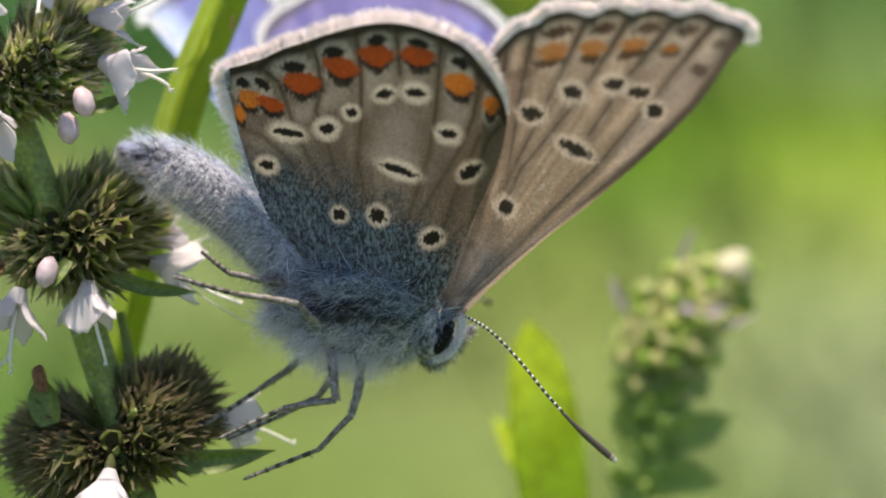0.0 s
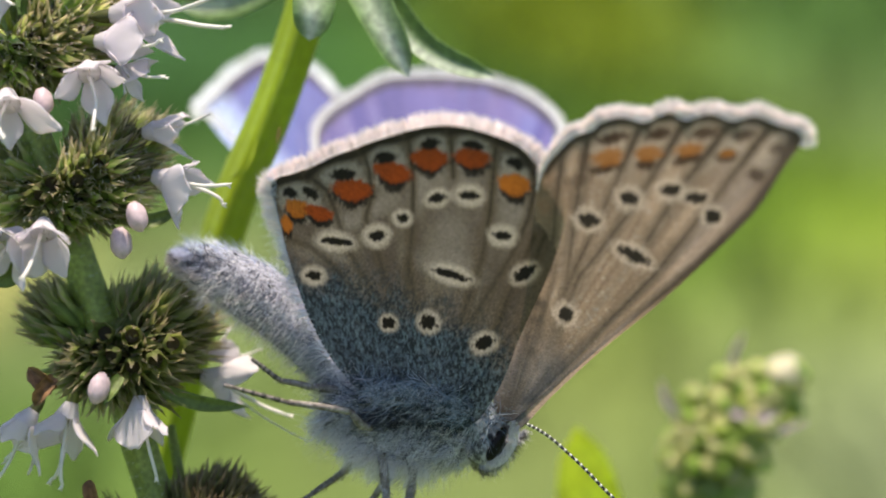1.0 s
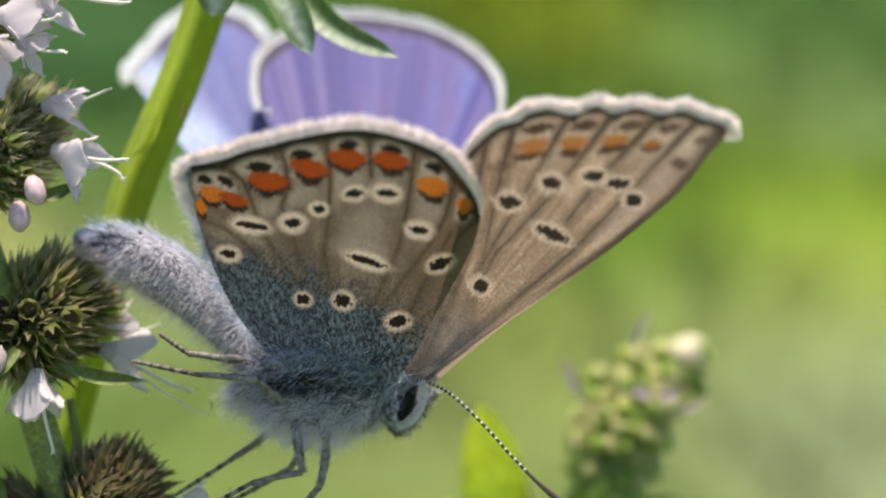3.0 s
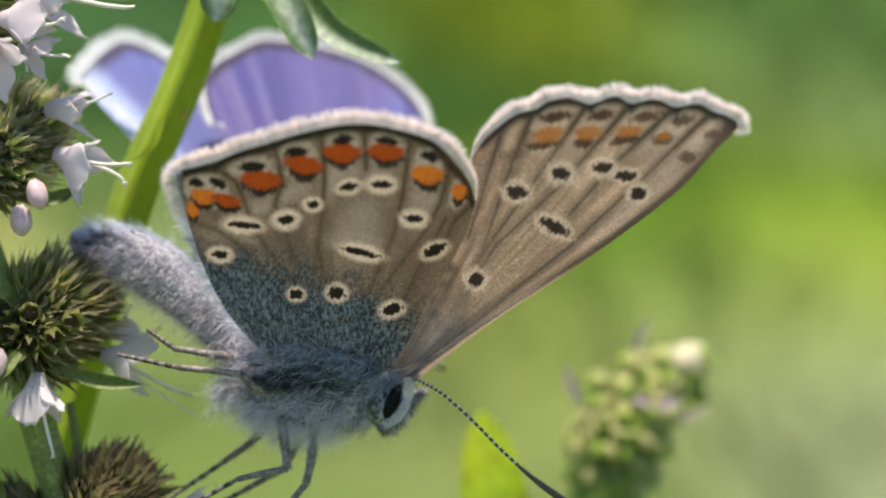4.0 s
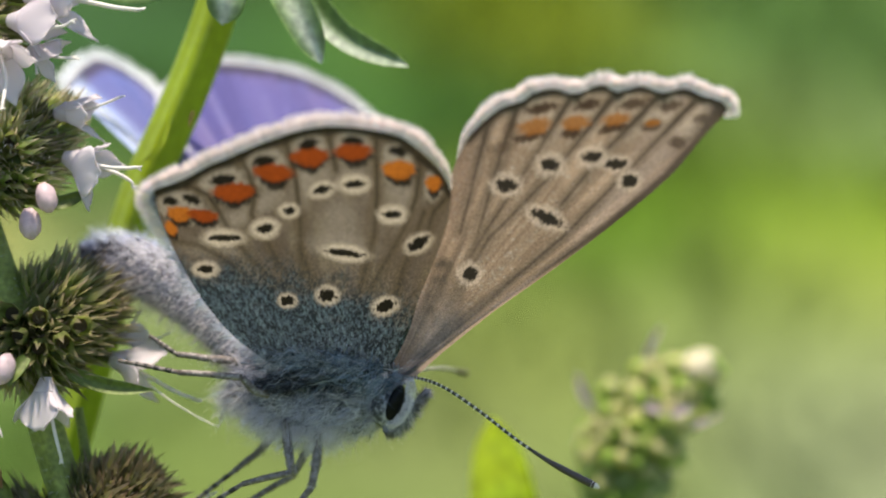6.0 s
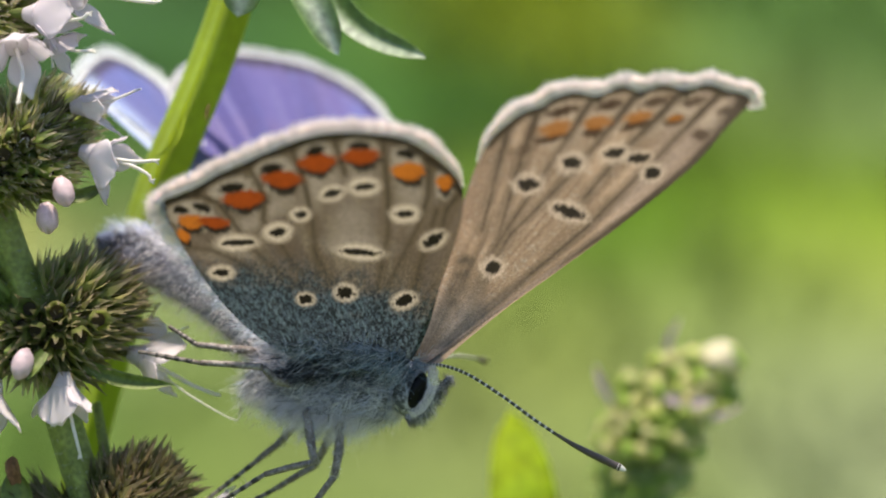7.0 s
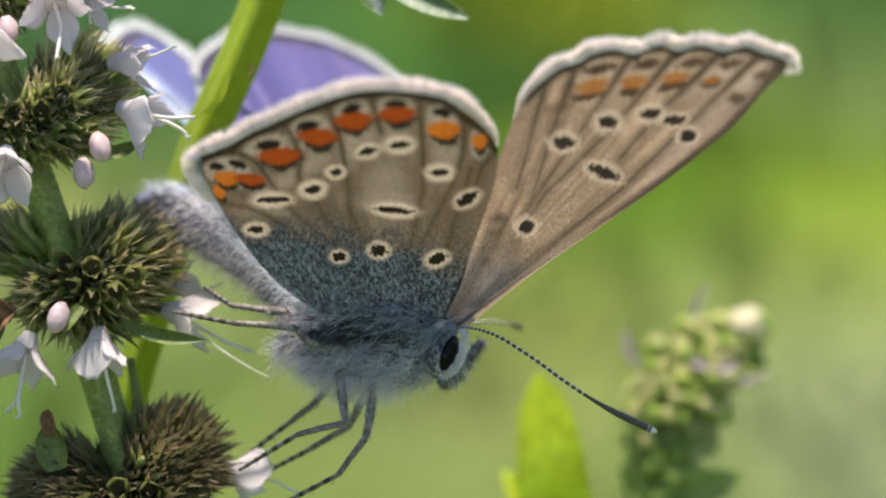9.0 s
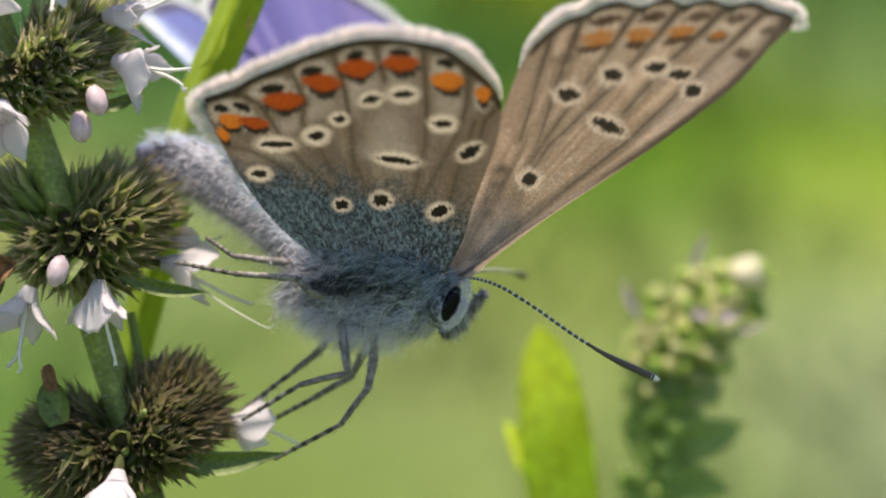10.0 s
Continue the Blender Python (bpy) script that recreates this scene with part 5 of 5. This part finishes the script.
# ---- what moves ----
def stance(x, y, z, rx, ry, rz):
    """The butterfly's stand: millimetres and degrees off its rest on the plan."""
    return P @ Matrix.Translation(BODY_BASE) @ pose(x * MM, y * MM, z * MM, rx, ry, rz)


ROOTS = {k: k.matrix_basis.translation.copy() for k in (near_hindwing, near_forewing, far_hindwing, far_forewing, near_antenna, far_antenna, lifted_leg)}


def swing(piece, rx, ry, rz, x=0.0, y=0.0, z=0.0):
    """A part turned about its root, and shifted by millimetres."""
    return Matrix.Translation(ROOTS[piece]) @ pose(x * MM, y * MM, z * MM, rx, ry, rz)


def motions():
    walk(butterfly, [
        (0.0, stance(0.03, -0.9, -0.97, 5.66, 5.71, 14.07)),
        (0.5, stance(-0.09, -0.99, -0.65, 7.21, 7.37, 12.47)),
        (1.0, stance(0.03, -0.87, -0.58, 6.06, 5.15, 12.58)),
        (1.5, stance(0.07, -0.39, -0.43, 5.23, 4.73, 11.4)),
        (2.0, stance(0.16, -0.16, -0.35, 4.19, 3.89, 8.27)),
        (2.5, stance(0.42, -0.44, -0.3, 5.59, 2.5, 10.34)),
        (3.0, stance(0.56, -0.33, -0.29, 5.16, 1.47, 10.14)),
        (3.2, stance(0.57, -0.29, -0.15, 4.81, 1.52, 9.49)),
        (4.3, stance(0.03, -0.02, -0.04, 0.54, 0.89, 1.52)),
        (4.5, stance(0.01, 0, -0.01, 0.15, 0.29, -0.33)),
        (5.0, stance(0.02, 0, -0.01, -0.12, -0.37, 0.98)),
        (5.5, stance(0, 0, 0, 0, 0, 0)),
        (6.8, stance(0.03, 0.01, 0.14, -0.4, -0.9, -1.27)),
        (7.0, stance(0.07, 0, 0.18, -0.24, -0.66, -0.58)),
        (7.5, stance(0.10, 0.01, 0.06, 0.67, -0.74, -2.1)),
        (8.0, stance(0.09, 0.01, 0.03, -0.46, -0.71, -1.88)),
        (8.5, stance(0.16, 0.01, 0.10, 0.33, -1, -2.86)),
        (9.0, stance(0.10, 0.01, 0.00, -0.48, -0.64, -2.06)),
        (10.0, stance(0.18, 0, 0.00, 0.83, 0.2, -2.66)),
    ])
    walk(near_hindwing, [
        (0.0, swing(near_hindwing, -15.36, 2.84, -27.27, -0.34, -0.15, -0.28)),
        (0.5, swing(near_hindwing, -23.6, 0.95, -23.5, -0.70, -1.10, -0.12)),
        (1.0, swing(near_hindwing, -19.17, 0.68, -20.95, -0.45, -0.41, -0.33)),
        (1.5, swing(near_hindwing, -16.81, 1.22, -15.93, -0.33, -0.30, -0.33)),
        (2.0, swing(near_hindwing, -15.17, 1.97, -8.81, -0.25, -0.21, -0.33)),
        (2.5, swing(near_hindwing, -6.65, 4.24, -17.58, -0.26, -0.27, -0.32)),
        (3.0, swing(near_hindwing, -6.41, 6.87, -15.03, -0.32, -0.25, -0.37)),
        (3.2, swing(near_hindwing, -0.72, 7.58, -15.00, -0.25, -0.17, -0.25)),
        (4.5, swing(near_hindwing, -2.44, 0.81, 2.85, -0.01, 0, -0.09)),
        (5.0, swing(near_hindwing, 0.02, 0, 0.59, 0.02, -0, -0.02)),
        (5.5, swing(near_hindwing, 0, 0, 0, 0, 0, 0)),
        (7.0, swing(near_hindwing, 6.07, -1.9, -3.59, 0.12, 0.01, -0.13)),
        (7.5, swing(near_hindwing, 2.14, -1.72, 0.38, 0.09, 0.02, -0.05)),
        (8.0, swing(near_hindwing, 2.84, -1.49, -1.68, 0.08, 0.02, 0.00)),
        (8.5, swing(near_hindwing, 2.06, -1.41, -1.18, 0.07, 0.01, -0.03)),
        (9.0, swing(near_hindwing, 6.63, -1.94, -1.93, 0.10, 0.01, 0.03)),
        (9.5, swing(near_hindwing, 7.60, 0.37, -1.98, 0.09, -0.04, 0.00)),
        (10.0, swing(near_hindwing, 4.99, 0.55, -3.39, 0.09, 0.02, -0.03)),
    ])
    walk(near_forewing, [
        (0.0, swing(near_forewing, -5.07, -5.98, -27.26, 0.17, -0.12, -0.14)),
        (0.5, swing(near_forewing, -13.96, -9.50, -32.12, 0.48, -0.37, -0.34)),
        (1.0, swing(near_forewing, -6.18, -6.73, -28.47, 0.49, -0.39, -0.18)),
        (1.5, swing(near_forewing, -10.26, -3.85, -23.77, 0.39, 0.26, -0.28)),
        (2.0, swing(near_forewing, -6.10, -4.64, -15.30, 0.19, -0.14, -0.09)),
        (2.5, swing(near_forewing, -1.12, -3.16, -21.29, 0.53, -0.32, -0.25)),
        (3.0, swing(near_forewing, 1.10, -2.14, -18.94, 0.45, -0.24, -0.14)),
        (3.2, swing(near_forewing, 2.53, -1.20, -18.05, 0.56, -0.25, -0.20)),
        (4.5, swing(near_forewing, -2.19, 0.47, 1.05, 0.01, -0.02, -0.07)),
        (5.0, swing(near_forewing, 2.12, -0.58, 0.3, 0.05, -0.01, 0.02)),
        (5.5, swing(near_forewing, 0, 0, 0, 0, 0, 0)),
        (7.0, swing(near_forewing, 10.18, -3.38, 2.09, 0.13, 0.01, -0.02)),
        (7.5, swing(near_forewing, 1.3, -0.44, 1.88, 0.03, 0.02, -0.08)),
        (8.0, swing(near_forewing, 3.69, -0.85, 2.49, -0.05, 0.03, 0.08)),
        (8.5, swing(near_forewing, 1.75, 0.01, 1.48, -0.01, 0.03, -0.01)),
        (9.0, swing(near_forewing, 8.69, -1.75, 2.46, 0.10, 0.03, 0.12)),
        (9.5, swing(near_forewing, 6.36, 1.23, 1.35, 0.08, 0.06, -0.01)),
        (10.0, swing(near_forewing, 7.01, -0.34, 2.88, 0.04, 0.05, 0.05)),
    ])
    walk(far_forewing, [
        (0.0, swing(far_forewing, -12.85, -1.47, -8.45, 0.01, -0.06, 0.12)),
        (0.5, swing(far_forewing, -16.8, 0, -9.41, 0.04, -0.06, 0.07)),
        (1.0, swing(far_forewing, -12.85, -1.47, -8.45, 0.01, -0.06, 0.12)),
        (1.5, swing(far_forewing, -13.71, 4.90, 1.94, -0.01, -0.05, 0.13)),
        (2.0, swing(far_forewing, -11.69, 5.67, 4.89, -0.11, -0.03, 0.11)),
        (2.5, swing(far_forewing, -6.32, 7.20, -6.00, -0.15, -0.14, -0.12)),
        (3.0, swing(far_forewing, -6.07, 8.13, -3.88, 0.10, 0.18, 0.07)),
        (3.2, swing(far_forewing, -5.25, 9.44, -5.17, 0.19, -0.11, 0.14)),
        (4.5, swing(far_forewing, -7.68, 8.58, 29.34, 0.08, 0.06, -0.27)),
        (5.0, swing(far_forewing, -6.26, 4.53, 26.67, 0.15, 0.07, -0.27)),
        (5.5, swing(far_forewing, -8.65, 6.94, 29.82, 0.18, 0.07, -0.24)),
        (7.0, swing(far_forewing, -9.12, 7.47, 32.29, 0.11, 0.09, -0.20)),
        (7.5, swing(far_forewing, -10.35, 7.58, 34.63, 0.12, 0.13, -0.34)),
        (8.5, swing(far_forewing, -10.88, 9.93, 35.26, -0.12, 0.03, -0.08)),
        (9.0, swing(far_forewing, -9.60, 6.14, 34.64, 0.02, 0.13, -0.51)),
        (10.0, swing(far_forewing, -10.88, 9.93, 35.26, -0.12, 0.03, -0.08)),
    ])
    walk(far_hindwing, [
        (0.0, swing(far_hindwing, -20, 6.70, -2, -0.1, 0, 0.14)),
        (0.5, swing(far_hindwing, -21.27, 6.70, -2.27, -0.20, 0, 0.14)),
        (1.0, swing(far_hindwing, -19.06, 6.71, -1.31, 0.02, 0, 0.12)),
        (1.5, swing(far_hindwing, -22.38, 13.45, 9.30, 0.24, -0.01, 0.04)),
        (2.0, swing(far_hindwing, -19.31, 13.38, 10.52, -0.29, 0.01, -0.08)),
        (2.5, swing(far_hindwing, -7.70, -3.95, -11.85, -0.04, 0.02, -0.14)),
        (3.0, swing(far_hindwing, -11.63, 4.88, -6.02, -0.03, 0, 0.01)),
        (3.2, swing(far_hindwing, -9.93, 6.04, -5.82, -0.06, -0.05, -0.13)),
        (4.5, swing(far_hindwing, -21.11, 21.82, 36.35, 0.21, 0.03, 0.07)),
        (5.0, swing(far_hindwing, -16.64, 18.58, 32.32, -0.16, 0.00, -0.47)),
        (5.5, swing(far_hindwing, -21.63, 20.89, 35.72, 0.06, -0.01, 0.23)),
        (7.0, swing(far_hindwing, -21.49, 20.66, 37.75, 0.34, 0.08, -0.01)),
        (7.5, swing(far_hindwing, -22.89, 23.16, 40.22, 0.02, 0.02, -0.12)),
        (8.5, swing(far_hindwing, -24.42, 24.05, 38.65, -0.07, -0.01, 0.37)),
        (9.0, swing(far_hindwing, -23.54, 22.14, 37.72, -0.20, -0.02, 0.16)),
        (10.0, swing(far_hindwing, -27.92, 24.83, 31.16, -0.02, 0.01, 0.13)),
    ])
    walk(lifted_leg, [(t, swing(lifted_leg, 0, lift, 0)) for t, lift in ((0.0, 0), (2.8, 0), (3.0, 4), (3.1, 26), (3.2, 44), (3.5, 30), (3.9, 4), (4.3, 0), (10.0, 0))])
    # the smooth stem leans a little in the air
    walk(bedstraw, [(t, P @ Matrix.Translation(BEDSTRAW_FOOT) @ pose(0, 0, 0, 0, lean * 0.0040, 0)) for t, lean in
                    ((0.0, 8), (0.5, 6), (1.0, -2), (1.5, 5), (2.0, 2), (3.0, 2), (3.2, 3), (4.5, -1), (5.5, -5), (7.0, -7), (8.5, 5), (10.0, 13))])
    walk(near_antenna, [(0.0, swing(near_antenna, 0, 8, 0)), (1.0, swing(near_antenna, 0, 3, 0)), (2.5, swing(near_antenna, 0, 6, 0)), (3.0, swing(near_antenna, 0, 9, 0)), (3.2, swing(near_antenna, 0, 9, 0)), (4.5, swing(near_antenna, 0, 3, 0)),
                        (5.5, swing(near_antenna, 0, 0, 0)), (8.5, swing(near_antenna, 0, -2, 0)), (10.0, swing(near_antenna, 0, -3, 0))])
    walk(far_antenna, [(0.0, swing(far_antenna, 0, 4, -12)), (3.0, swing(far_antenna, 0, 4, -6)), (4.5, swing(far_antenna, 0, 0, 0)), (10.0, swing(far_antenna, 0, 0, 0))])


motions()
